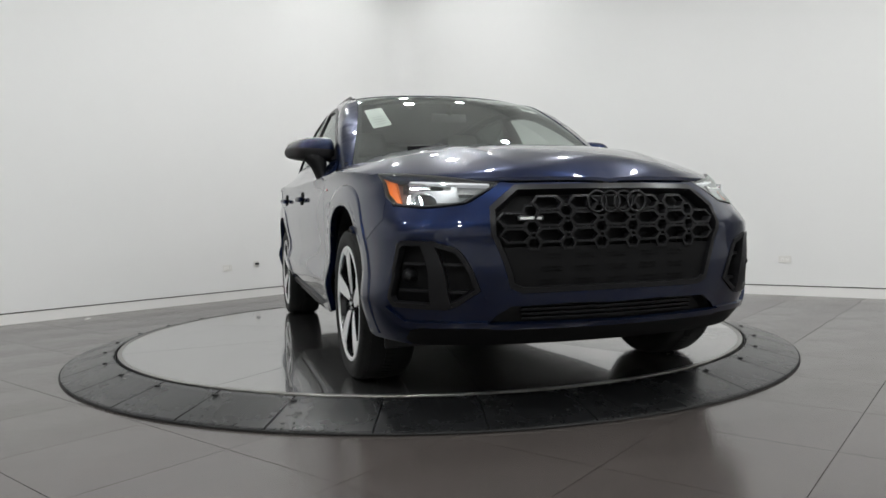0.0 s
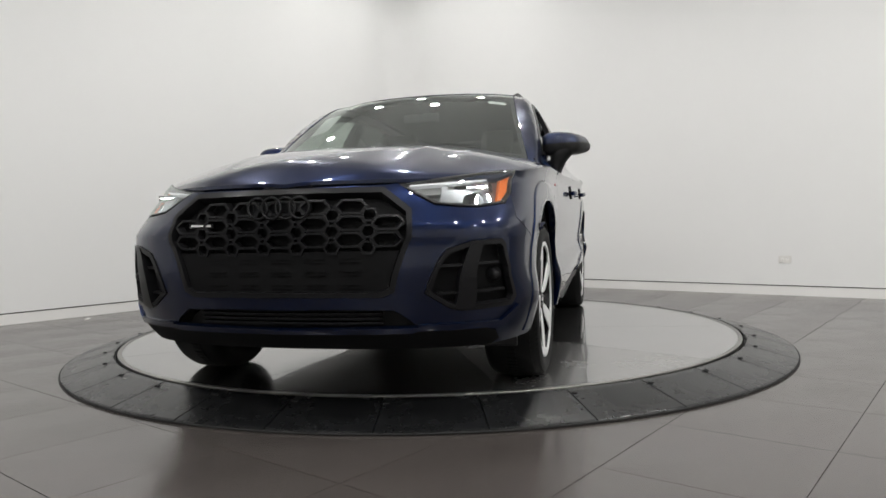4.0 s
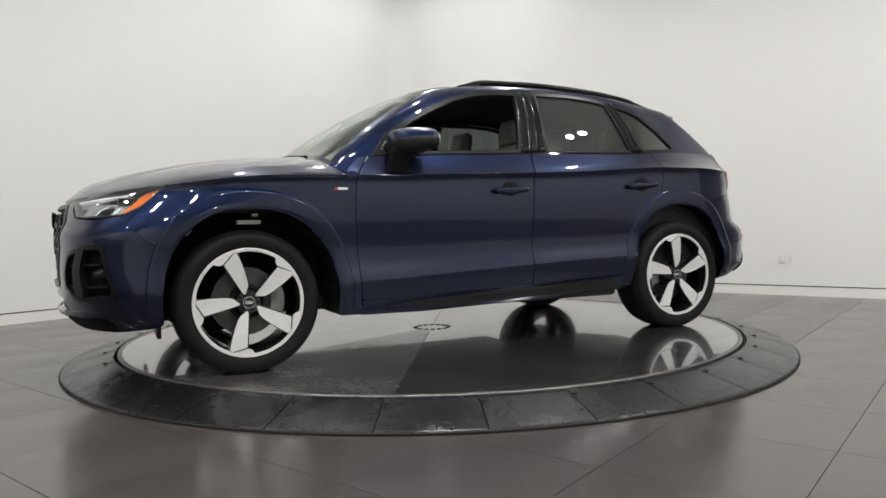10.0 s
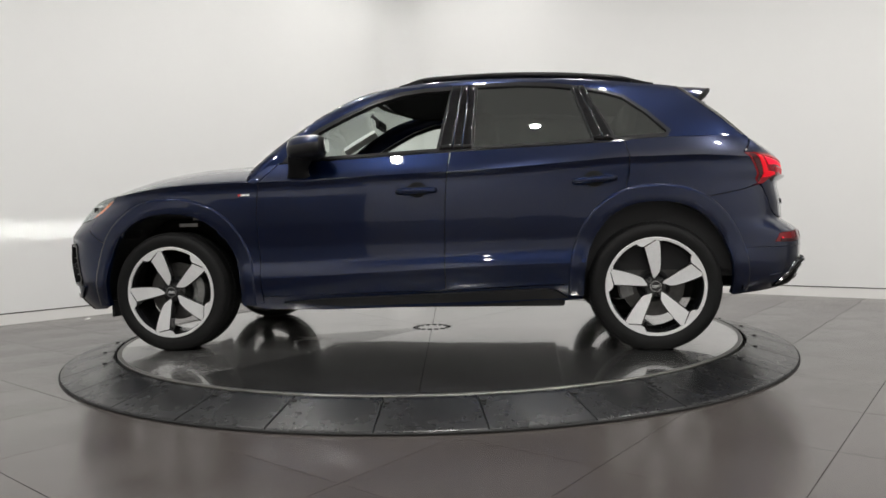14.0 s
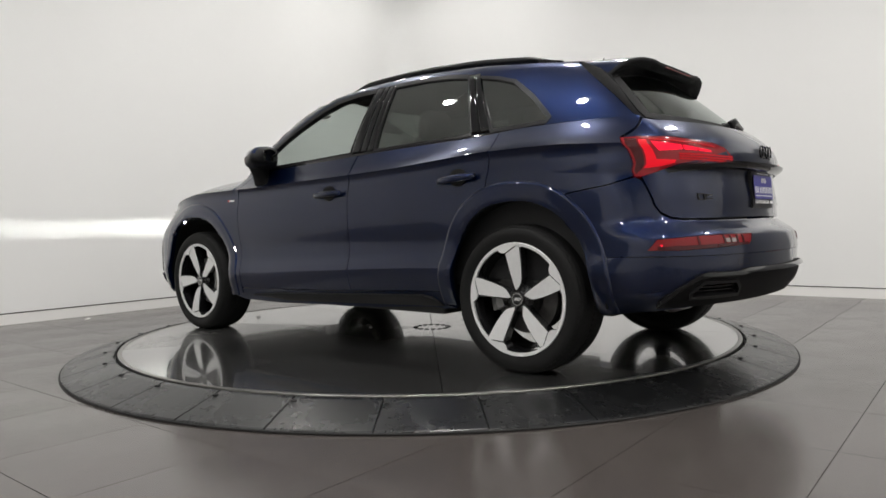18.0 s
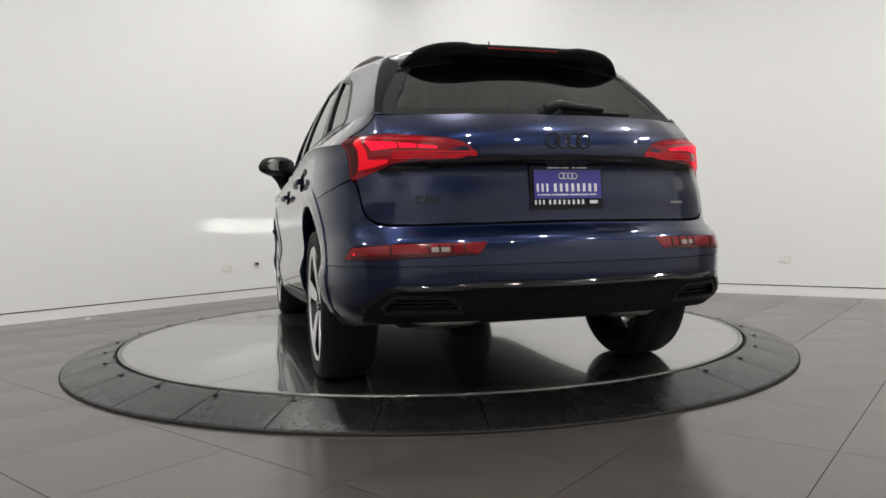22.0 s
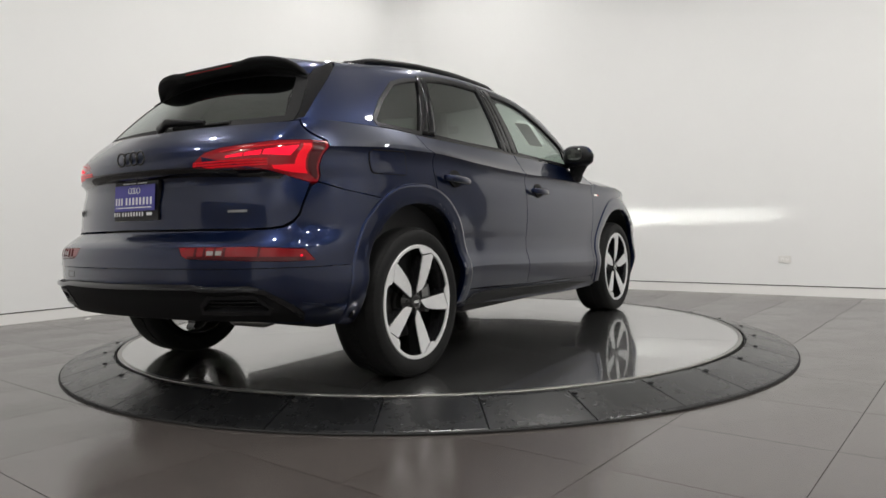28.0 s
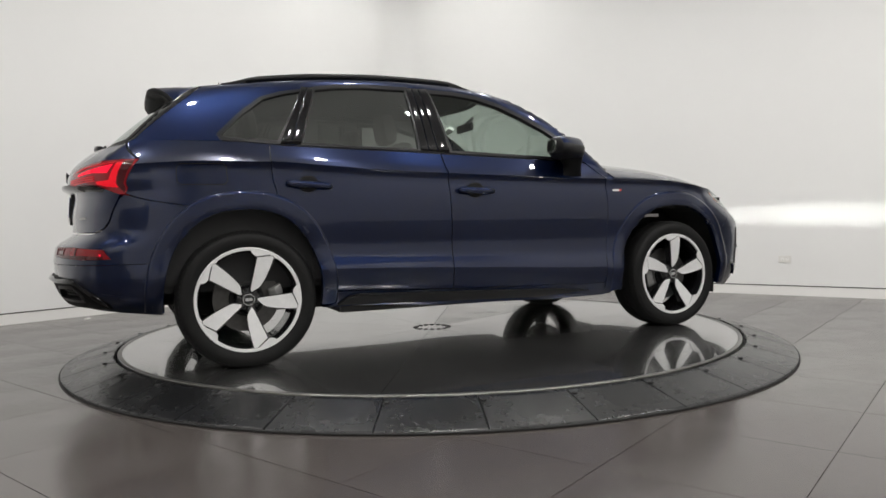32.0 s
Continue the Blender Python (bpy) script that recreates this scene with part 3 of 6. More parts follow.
# ---- the car ----
M_PAINT = mat("navy_metallic_paint", (0.0009, 0.0068, 0.0360), 0.31, metal=0.8, scale=300, vary=0.10, coat=1.0, coat_rough=0.012, spec=0.2, coat_ior=1.50)
M_GLOSS = mat("gloss_black", (0.005, 0.005, 0.006), 0.06, coat=0.15, spec=0.4)
M_TRIM = mat("grained_black_plastic", (0.011, 0.011, 0.012), 0.42, bump=0.12, bump_scale=600, spec=0.25)
M_SATIN = mat("satin_black", (0.010, 0.010, 0.011), 0.30, spec=0.22)
M_UNDER = mat("underbody_black", (0.010, 0.010, 0.010), 0.8)
M_MATT = mat("matt_black_plastic", (0.007, 0.007, 0.0075), 0.6, bump=0.1, bump_scale=500, spec=0.12)
M_TYRE = mat("tyre_rubber", (0.008, 0.008, 0.008), 0.62, bump=0.1, bump_scale=200, scale=20, vary=0.2, spec=0.2)
M_ALLOY = mat("machined_alloy", (0.80, 0.80, 0.80), 0.40, metal=0.4, scale=60, vary=0.04)
M_RIMBLK = mat("gloss_black_alloy", (0.010, 0.010, 0.011), 0.18, coat=0.5)
M_ROTOR = mat("brake_disc_iron", (0.10, 0.097, 0.094), 0.42, metal=0.8, scale=40, vary=0.2)
M_STEEL = mat("brake_steel", (0.36, 0.35, 0.34), 0.34, metal=1.0, scale=40, vary=0.15)
M_CALIPER = mat("caliper_grey", (0.25, 0.25, 0.245), 0.42, metal=0.6, scale=30, vary=0.2)
M_CHROME = mat("chrome", (0.78, 0.78, 0.78), 0.10, metal=1.0)
M_MIRROR = mat("mirror_glass", (0.85, 0.86, 0.86), 0.02, metal=1.0)
M_GLASS = glass("windscreen_glass", (0.80, 0.88, 0.83), r0=0.085)
M_SCREEN = glass("laminated_screen_glass", (0.78, 0.87, 0.82), r0=0.42)
M_PRIV = glass("privacy_glass", (0.12, 0.135, 0.125), r0=0.26)
M_LENS = glass("clear_lens", (0.86, 0.87, 0.88), r0=0.20)
M_AMBER = mat("amber_lens", (0.75, 0.16, 0.01), 0.15, coat=0.5, glow=(1.0, 0.22, 0.02), glow_power=0.35)
M_RED_DEEP = mat("deep_red_lens", (0.05, 0.002, 0.004), 0.2, coat=0.3, spec=0.3)
M_RED = mat("red_lens", (0.17, 0.004, 0.007), 0.16, coat=0.3, spec=0.3)
M_TAIL = mat("lit_tail_lens", (0.15, 0.004, 0.008), 0.15, coat=0.25, spec=0.3, glow=(1.0, 0.012, 0.03), glow_power=0.055)
M_REDLIT = mat("lit_red_strip", (0.25, 0.004, 0.006), 0.35, spec=0.1, glow=(1.0, 0.008, 0.040), glow_power=1.1)
M_REDSOFT = mat("red_lens_bright", (0.18, 0.004, 0.005), 0.3, spec=0.1, glow=(1.0, 0.012, 0.03), glow_power=0.32)
M_REDBAND = mat("lit_red_band", (0.22, 0.004, 0.005), 0.3, spec=0.1, glow=(1.0, 0.012, 0.03), glow_power=0.62)
M_WHITELENS = mat("clear_reflector", (0.28, 0.26, 0.25), 0.25)
M_LEDHOUSE = mat("lamp_reflector", (0.36, 0.37, 0.38), 0.28, metal=0.4)
M_DRL = mat("drl_lightguide", (0.8, 0.8, 0.82), 0.3, glow=(1.0, 1.0, 1.0), glow_power=0.3)
M_BEAM = mat("low_beam_led", (0.9, 0.9, 0.9), 0.3, glow=(0.93, 1.0, 0.93), glow_power=115000.0)
M_BOWL = mat("lit_lamp_bowl", (0.9, 0.9, 0.9), 0.3, glow=(0.95, 1.0, 0.97), glow_power=260.0)
M_SEAT = mat("grey_leather", (0.17, 0.165, 0.155), 0.5, bump=0.1, bump_scale=150)
M_CABIN = mat("cabin_black", (0.014, 0.014, 0.015), 0.6)
M_HEADLINER = mat("dark_headliner", (0.02, 0.02, 0.02), 0.9)
M_PLATE_BLUE = mat("plate_blue", (0.045, 0.04, 0.26), 0.35)
M_WHITE = mat("white_print", (0.75, 0.75, 0.75), 0.5)
M_PAPER = mat("white_paper", (0.72, 0.72, 0.70), 0.7)
M_BADGE = mat("dark_badge", (0.03, 0.03, 0.032), 0.15, metal=0.7)
M_BADGE_RED = mat("badge_red", (0.45, 0.02, 0.02), 0.4)

car = thing("car", "dark metallic blue crossover car with black trim, lights on", "car")


def S(x, z):
    return (ax(x, z), z)


def arch_xz(cx, r_front, r_rear, z_low, n=18, high=0.458):
    """Places (x, z) over a wheel arch from its front foot to its rear foot."""
    pts = [(cx + r_front, z_low)]
    for i in range(n + 1):
        t = math.pi * i / n
        c = math.cos(t)
        r = r_front if c > 0 else r_rear
        pts.append((cx + r * math.copysign(abs(c) ** 0.85, c), 0.362 + high * math.sin(t) ** 0.95))
    pts.append((cx - r_rear, z_low))
    return pts


ARCH_F = arch_xz(AXLE, 0.400, 0.455, 0.27)
ARCH_R = arch_xz(-AXLE, 0.385, 0.410, 0.30)

def to_section(poly):
    """Outline points (way round, height) with the height told in the side's own section."""
    return [(a, canon(skin(a, z)[0], z)) for a, z in poly]


def flank(a, c, out=0.0):
    """The lower body by the way round and the height in the side's own section, whose lines follow the creases."""
    x = a
    for _ in range(2):
        z = uncanon(x, c)
        x = skin(a, z)[0]
    return skin(a, uncanon(x, c), out)


def flank_panel(poly, step, gap=0.0025):
    return panel(to_section(poly), flank, step, gap=gap, sharp=(1.0, 0.46))


# outlines on the lower body: (way round, height)
HEADLIGHT = [(2.448, 0.874), (2.372, 0.833), (2.300, 0.795), (2.20, 0.785), (2.125, 0.783), (2.000, 0.799), (1.972, 0.835), (1.972, 0.880), (1.977, 0.944), (2.06, 0.938), (2.125, 0.930), (2.300, 0.903)]
VENT = [(2.338, 0.458), (2.262, 0.590), (2.230, 0.626), (2.125, 0.654), (1.985, 0.658), (1.955, 0.642), (1.915, 0.548), (1.932, 0.430), (1.965, 0.396), (2.200, 0.386), (2.255, 0.402)]
GRILLE = [(A_FRONT, 0.868), (ayf(0.405), 0.866), (ayf(0.512), 0.780), (ayf(0.524), 0.670), (ayf(0.450), 0.466), (ayf(0.400), 0.445), (A_FRONT, 0.447)]
INTAKE = [(A_FRONT, 0.398), (ayf(0.20), 0.402), (ayf(0.44), 0.396), (ayf(0.50), 0.360), (ayf(0.53), 0.330), (A_FRONT, 0.322)]
TAILLAMP_A = [(-1.974, 1.081), (-2.055, 1.083), (-2.20, 1.079), (-2.20, 0.952), (-2.145, 0.930), (-2.056, 0.904), (-2.020, 0.904)]
TAILLAMP_B = [(-2.20, 1.079), (-2.422, 1.055), (-2.490, 1.036), (-2.545, 0.983), (-2.41, 0.967), (-2.24, 0.961), (-2.20, 0.952)]
TAILLAMP = TAILLAMP_A[:3] + TAILLAMP_B[1:] + TAILLAMP_A[4:]
REFLECTOR = [(-1.905, 0.586), (-1.962, 0.634), (-2.20, 0.647), (-2.545, 0.649), (-2.520, 0.612), (-2.495, 0.599), (-2.05, 0.583)]
EXHAUST = [(ayr(0.745), 0.400), (ayr(0.70), 0.449), (ayr(0.51), 0.445), (ayr(0.468), 0.41), (ayr(0.465), 0.376), (ayr(0.735), 0.374)]


def shoulder_run(x0, x1, n=14):
    return [S(x0 + (x1 - x0) * i / n, shoulder_z(x0 + (x1 - x0) * i / n)) for i in range(n + 1)]


def belt_run(x0, x1, n=14):
    return [S(x0 + (x1 - x0) * i / n, belt_z(x0 + (x1 - x0) * i / n)) for i in range(n + 1)]


# front bumper
CUT_F = [(1.984, 0.838), (1.915, 0.74), S(1.754, 0.62)]
bumper_pts = ([(A_FRONT, 0.868)] + [(ayf(0.41), 0.873), (2.450, 0.880)] + [(2.372, 0.829), (2.300, 0.791), (2.20, 0.781), (2.125, 0.779), (2.000, 0.795)]
              + CUT_F + [S(*p) for p in ARCH_F if p[0] > 1.60 and p[1] < 0.61][::-1]
              + [S(1.84, 0.255), (2.05, 0.238), (2.4, 0.238), (2.6, 0.244), (A_FRONT, 0.250)])
bm = panel(bumper_pts, skin, 0.035, [GRILLE, VENT, INTAKE], keep=A_FRONT, mirror=True, gap=0.001)
part("front_bumper", bm, M_PAINT, car, "dark blue painted front bumper")

# grille: black frame, recessed back plate, raised honeycomb
g_in = shrink(GRILLE, 0.022, A_FRONT)
bm = panel(GRILLE, lambda a, z: skin(a, z, 0.004), 0.05, [g_in], thick=0.05, gap=0.001, keep=A_FRONT, mirror=True)
grille = part("grille", bm, M_SATIN, car, "black honeycomb radiator grille with a black frame")
bm = panel(shrink(GRILLE, 0.004, A_FRONT), lambda a, z: skin(a, z, -0.045), 0.08, thick=0, gap=0, keep=A_FRONT, mirror=True)
part("back_plate", bm, M_MATT, grille)
# lower blanking plate
low = cut(g_in, 1, 0.622, False)
bm = panel(low, lambda a, z: skin(a, z, -0.012), 0.05, thick=0.02, gap=0, keep=A_FRONT, mirror=True)
part("blanking_plate", bm, M_MATT, grille, "black plate embossed with hexagons")


def skin_signed(a, z, out=0.0):
    if a > A_FRONT:
        x, y, z = skin(2 * A_FRONT - a, z, out)
        return (x, -y, z)
    if a < A_REAR:
        x, y, z = skin(2 * A_REAR - a, z, out)
        return (x, -y, z)
    return skin(a, z, out)


def hexagon(w, h):
    return [(w, 0), (w * 0.60, h), (-w * 0.60, h), (-w, 0), (-w * 0.60, -h), (w * 0.60, -h)]


def hex_ring(ca, cz, w, h, bar, out, depth, clip_to):
    """One honeycomb cell: a six-sided ring that follows the nose."""
    outer = [(ca + u, cz + v) for u, v in hexagon(w, h)]
    inner = [(ca + u, cz + v) for u, v in hexagon(w - bar * 1.25, h - bar)]
    bm = bmesh.new()
    rows = []
    for o, poly in ((out - depth, outer), (out, outer), (out, inner), (out - depth, inner)):
        row = []
        for a, z in poly:
            row.append(bm.verts.new(skin_signed(a, z, o)))
        rows.append(row)
    for a, b in zip(rows, rows[1:] + rows[:1]):
        for i in range(6):
            j = (i + 1) % 6
            bm.faces.new((a[i], a[j], b[j], b[i]))
    bmesh.ops.recalc_face_normals(bm, faces=bm.faces)
    return bm


def inside(poly, p):
    r = False
    for (x0, y0), (x1, y1) in zip(poly, poly[1:] + poly[:1]):
        if (y0 > p[1]) != (y1 > p[1]) and p[0] < x0 + (p[1] - y0) / (y1 - y0) * (x1 - x0):
            r = not r
    return r


full_grille = g_in + [(2 * A_FRONT - a, z) for a, z in g_in[::-1]]
# columns of wide cells with a small cell at each crossing; the rows go on below as pressed lines
HEX_DX, HEX_DZ = 0.1455, 0.063
for row in range(3):
    for k in range(-3, 4):
        ca, cz = A_FRONT + k * HEX_DX, 0.792 - row * HEX_DZ
        if sum(inside(full_grille, (ca + u, cz + v)) for u, v in hexagon(0.066, 0.0295)) >= 5:
            part("honeycomb_cell", hex_ring(ca, cz, 0.066, 0.0295, 0.0085, -0.004, 0.030, None), M_SATIN, grille)
for row in range(4):
    for k in range(-4, 4):
        ca, cz = A_FRONT + (k + 0.5) * HEX_DX, 0.792 + HEX_DZ / 2 - row * HEX_DZ
        if sum(inside(full_grille, (ca + u, cz + v)) for u, v in hexagon(0.034, 0.025)) >= 6:
            part("small_cell", hex_ring(ca, cz, 0.034, 0.0262, 0.0075, -0.006, 0.028, None), M_SATIN, grille)
for row in range(3):
    for k in range(-3, 4):
        for dz in (-0.007, 0.007):
            ca, cz = A_FRONT + k * HEX_DX, 0.587 - row * 0.050 + dz
            ends_a = (ca - 0.046, ca + 0.046)
            if all(inside(full_grille, (q, cz)) for q in ends_a):
                part("embossed_line", hex_ring(ca, cz, 0.046, 0.0022, 0.0010, -0.0095, 0.003, None), M_MATT, grille)


def four_rings(parent, place, r, dr, pitch, material):
    """The maker's mark as four plain rings in a row, each a ring of its own."""
    for k in range(4):
        bm = bmesh.new()
        c = (k - 1.5) * pitch
        n, m = 28, 8
        grid = []
        for i in range(n):
            t = 2 * math.pi * i / n
            ring = []
            for j in range(m):
                s = 2 * math.pi * j / m
                ring.append(bm.verts.new(place(c + math.cos(t) * (r + dr * math.cos(s)), math.sin(t) * (r + dr * math.cos(s)), dr * 0.8 * math.sin(s) + (0.002 if k % 2 else 0))))
            grid.append(ring)
        for i in range(n):
            for j in range(m):
                a, b = grid[i], grid[(i + 1) % n]
                bm.faces.new((a[j], b[j], b[(j + 1) % m], a[(j + 1) % m])).smooth = True
        bmesh.ops.recalc_face_normals(bm, faces=bm.faces)
        part("ring", bm, material, parent)


bm = bmesh.new()
box(bm, 2.24, -0.125, 0.772, 2.270, 0.125, 0.818, 0.006)
part("front_emblem", bm, M_SATIN, grille, "black four-ring emblem")
four_rings(car, lambda u, v, o: (2.294 + o, u, 0.793 + v), 0.0405, 0.0055, 0.0590, M_BADGE)
bm = bmesh.new()
box(bm, 2.246, -0.415, 0.722, 2.264, -0.305, 0.742, 0.003)
part("grille_badge", bm, M_BADGE, grille, "small dark badge with a light script bar")
bm = bmesh.new()
box(bm, 2.2642, -0.405, 0.728, 2.2655, -0.315, 0.736)
part("script_bar", bm, M_WHITE, grille)

# lower intake: recess, slats, painted chin and black lip
bm = panel(INTAKE, lambda a, z: skin(a, z, -0.06), 0.08, thick=0, gap=0, keep=A_FRONT, mirror=True)
intake = part("lower_intake", bm, M_UNDER, car, "black slatted lower air intake")
for z in (0.345, 0.363, 0.381):
    bm = panel([(A_FRONT, z - 0.004), (ayf(0.40), z - 0.004), (ayf(0.40), z + 0.004), (A_FRONT, z + 0.004)], lambda a, zz: skin(a, zz, -0.022), 0.08, thick=0.02, gap=0, keep=A_FRONT, mirror=True)
    part("slat", bm, M_SATIN, intake)
bm = panel([(A_FRONT, 0.322), (ayf(0.53), 0.330), (2.37, 0.337), (2.03, 0.338), (1.932, 0.396), (1.908, 0.388), (2.015, 0.316), (2.37, 0.314), (ayf(0.5), 0.306), (A_FRONT, 0.304)],
           lambda a, z: skin(a, z, 0.015), 0.04, thick=0.016, gap=0, keep=A_FRONT, mirror=True)
part("chin_blade", bm, M_PAINT, car, "dark blue lip along the chin of the bumper")
bm = panel([(A_FRONT, 0.302), (ayf(0.5), 0.304), (2.37, 0.313), (2.10, 0.314), (2.04, 0.298), (2.02, 0.262), (2.06, 0.238), (2.45, 0.236), (A_FRONT, 0.236)],
           lambda a, z: skin(a, z, 0.004), 0.05, thick=0.03, gap=0, keep=A_FRONT, mirror=True)
part("chin_spoiler", bm, M_MATT, car, "grained black lower front lip")

# side vents of the front bumper
v_in = shrink(VENT, 0.020)
bm = panel(VENT, lambda a, z: skin(a, z, 0.006), 0.03, [v_in], thick=0.03, gap=0.001)
vents = pair("bumper_vent", bm, M_SATIN, car, "satin black framed side vent")
bm = panel(shrink(VENT, 0.003), lambda a, z: skin(a, z, -0.04), 0.06, thick=0, gap=0)
pair("recess", bm, M_MATT, vents)
bm = panel([(2.135, 0.647), (2.075, 0.650), (2.150, 0.395), (2.232, 0.396)], lambda a, z: skin(a, z, 0.010), 0.03, thick=0.05, gap=0)
pair("blade", bm, M_SATIN, vents)
for z in (0.560, 0.455):
    bm = panel([(2.28, z - 0.006), (1.97, z + 0.004), (1.97, z + 0.013), (2.28, z + 0.004)], lambda a, zz: skin(a, zz, -0.012), 0.05, thick=0.02, gap=0)
    pair("slat", bm, M_TRIM, vents)
bm = bmesh.new()
c = Vector(skin(1.995, 0.520, -0.02))
lathe(bm, [(0.001, 0.024), (0.010, 0.024), (0.016, 0.016), (0.022, 0.0), (0.030, -0.004), (0.030, -0.02)], 20, "z", m=Matrix.Translation(c) @ Vector((c.x - 1.0, c.y - 0.2, 0)).to_track_quat("Z", "Y").to_matrix().to_4x4())
pair("parking_sensor", bm, M_SATIN, vents, smooth=True)

# fenders
fender_pts = ([(1.977, 0.943)] + shoulder_run(1.745, 0.90) + [(0.885, 1.015), (0.845, 1.060), (0.80, 1.092), (0.75, 1.100), (0.803, 1.035), (0.841, 0.985)]
              + [(0.847, 0.90), (0.852, 0.79), (0.849, 0.66), (0.838, 0.50), (0.831, 0.34), (0.826, 0.285)]
              + [S(*p) for p in ARCH_F if p[0] < 1.60 or p[1] > 0.63][::-1] + CUT_F[::-1] + [(1.972, 0.835), (1.974, 0.880)])
bm = panel(fender_pts, skin, 0.02, gap=0.001)
fenders = pair("front_fender", bm, M_PAINT, car)
# small side badges: a red and a white field
for sgn, who in ((1, fenders[0]), (-1, fenders[1])):
    for x0, x1, m_ in ((0.962, 0.945, M_BADGE_RED), (0.944, 0.892, M_WHITE)):
        bm = panel([S(x0, 0.914), S(x1, 0.914), S(x1, 0.925), S(x0, 0.925)], lambda a, z: skin(a, z, 0.003), 0.02, thick=0.003, gap=0)
        part("side_badge", bm if sgn > 0 else mirrored(bm), m_, who)

# doors
door_f = ([S(0.838, 0.985), (0.80, 1.035), (0.745, 1.098)] + belt_run(0.72, -0.285, 10)
          + [(-0.274, 1.02), (-0.262, 0.89), (-0.252, 0.70), (-0.250, 0.50), (-0.252, 0.345), (0.30, 0.335), (0.822, 0.325), (0.831, 0.36), (0.838, 0.50), (0.849, 0.66), (0.852, 0.79), (0.847, 0.90)])
bm = flank_panel(door_f, 0.02)
doors_f = pair("front_door", bm, M_PAINT, car)
door_r = (belt_run(-0.29, -1.262, 10) + [S(-1.277, 1.07), S(-1.272, 0.966), S(-1.252, 0.87), S(-1.228, 0.835), S(-1.13, 0.775), S(-1.05, 0.70), S(-0.99, 0.615), (-0.962, 0.52), (-0.955, 0.44), (-0.95, 0.372),
                                         (-0.252, 0.345), (-0.250, 0.50), (-0.252, 0.70), (-0.262, 0.89), (-0.274, 1.02)])
bm = flank_panel(door_r, 0.02)
doors_r = pair("rear_door", bm, M_PAINT, car)

# rear quarter, behind the rear door and over the arch
SEAM_R = [S(-1.60, 0.783), (-1.694, 0.841), (-1.893, 0.872), (-2.022, 0.903)]
quarter = ([S(-1.277, 1.07)] + belt_run(-1.262, -1.98, 10) + [(-2.165, 1.172), (-2.07, 1.125), (-1.980, 1.084), (-1.975, 1.078), (-2.020, 0.905)] + SEAM_R[::-1][1:]
           + [S(*p) for p in ARCH_R if p[0] > -1.59][::-1])
quarter += [(-0.952, 0.30), (-0.95, 0.372), (-0.955, 0.44), (-0.962, 0.52), S(-0.99, 0.615), S(-1.05, 0.70), S(-1.13, 0.775), S(-1.228, 0.835), S(-1.252, 0.87), S(-1.272, 0.966)]
bm = flank_panel(quarter, 0.02)
quarters = pair("rear_quarter_panel", bm, M_PAINT, car)
# fuel flap, on the right only: a thin joint line drawn by a raised lid
flap = [S(-1.50, 0.965), S(-1.505, 1.035), S(-1.52, 1.05), S(-1.72, 1.048), S(-1.735, 1.035), S(-1.735, 0.965), S(-1.72, 0.95), S(-1.515, 0.95)]
bm = panel(flap, lambda a, z: skin(a, z, 0.003), 0.04, thick=0.004, gap=0)
part("fuel_flap", mirrored(bm), M_PAINT, quarters[1])
bm.free()
bm = panel(shrink(flap, -0.0045), lambda a, z: skin(a, z, 0.002), 0.04, [shrink(flap, 0.001)], thick=0.002, gap=0)
part("flap_joint", mirrored(bm), M_MATT, quarters[1])
bm.free()

# sills
sill = [S(0.955, 0.285), (0.826, 0.285), (0.826, 0.325), (0.30, 0.335), (-0.252, 0.345), (-0.95, 0.372), (-0.952, 0.30), S(-1.02, 0.285), (-0.80, 0.262), (0.45, 0.238), (0.82, 0.245)]
bm = panel(sill, skin, 0.04, thick=0.04)
sills = pair("sill", bm, M_PAINT, car)
bm = panel([(0.70, 0.285), (0.45, 0.305), (-0.80, 0.345), (-0.87, 0.335), (-0.935, 0.292), (-0.75, 0.287), (0.3, 0.262)], lambda a, z: skin(a, z, 0.016), 0.04, thick=0.02, gap=0)
pair("blade", bm, M_TRIM, sills, "black blade along the sill")

# tailgate
lid_side = [(-2.308, 0.717), (-2.20, 0.718), (-2.135, 0.727), (-2.098, 0.747), (-2.075, 0.777), (-2.052, 0.890), (-2.015, 1.01), (-1.990, 1.084), (-2.075, 1.125), (-2.168, 1.172), (-2.2, 1.170)]
tail_pts = [(A_REAR, 0.722)] + lid_side + [(-2.35, 1.163), (-2.6, 1.158), (A_REAR, 1.156)]
bm = panel(tail_pts, skin, 0.03, [TAILLAMP_A, TAILLAMP_B], keep=A_REAR, mirror=True)
tailgate = part("tailgate", bm, M_PAINT, car, "dark blue tailgate with a black lip")
bm = panel([(A_REAR, 0.976), (-2.53, 0.974), (-2.40, 0.962), (-2.23, 0.955), (-2.12, 0.926), (-2.12, 0.910), (-2.23, 0.926), (-2.40, 0.932), (-2.53, 0.938), (A_REAR, 0.940)], lambda a, z: skin(a, z, (0.010 + 0.022 * step01((z - 0.925) / 0.04)) * (0.25 * step01((-2.11 - a) / 0.14) + 0.75 * step01((-2.30 - a) / 0.35)) - 0.001), 0.015, thick=0.03, gap=0, keep=A_REAR, mirror=True)
part("lip", bm, M_GLOSS, tailgate, "gloss black lip over the plate recess")
four_rings(car, lambda u, v, o: (-2.279 - o, u, 1.035 + v), 0.0285, 0.0042, 0.0445, M_BADGE)


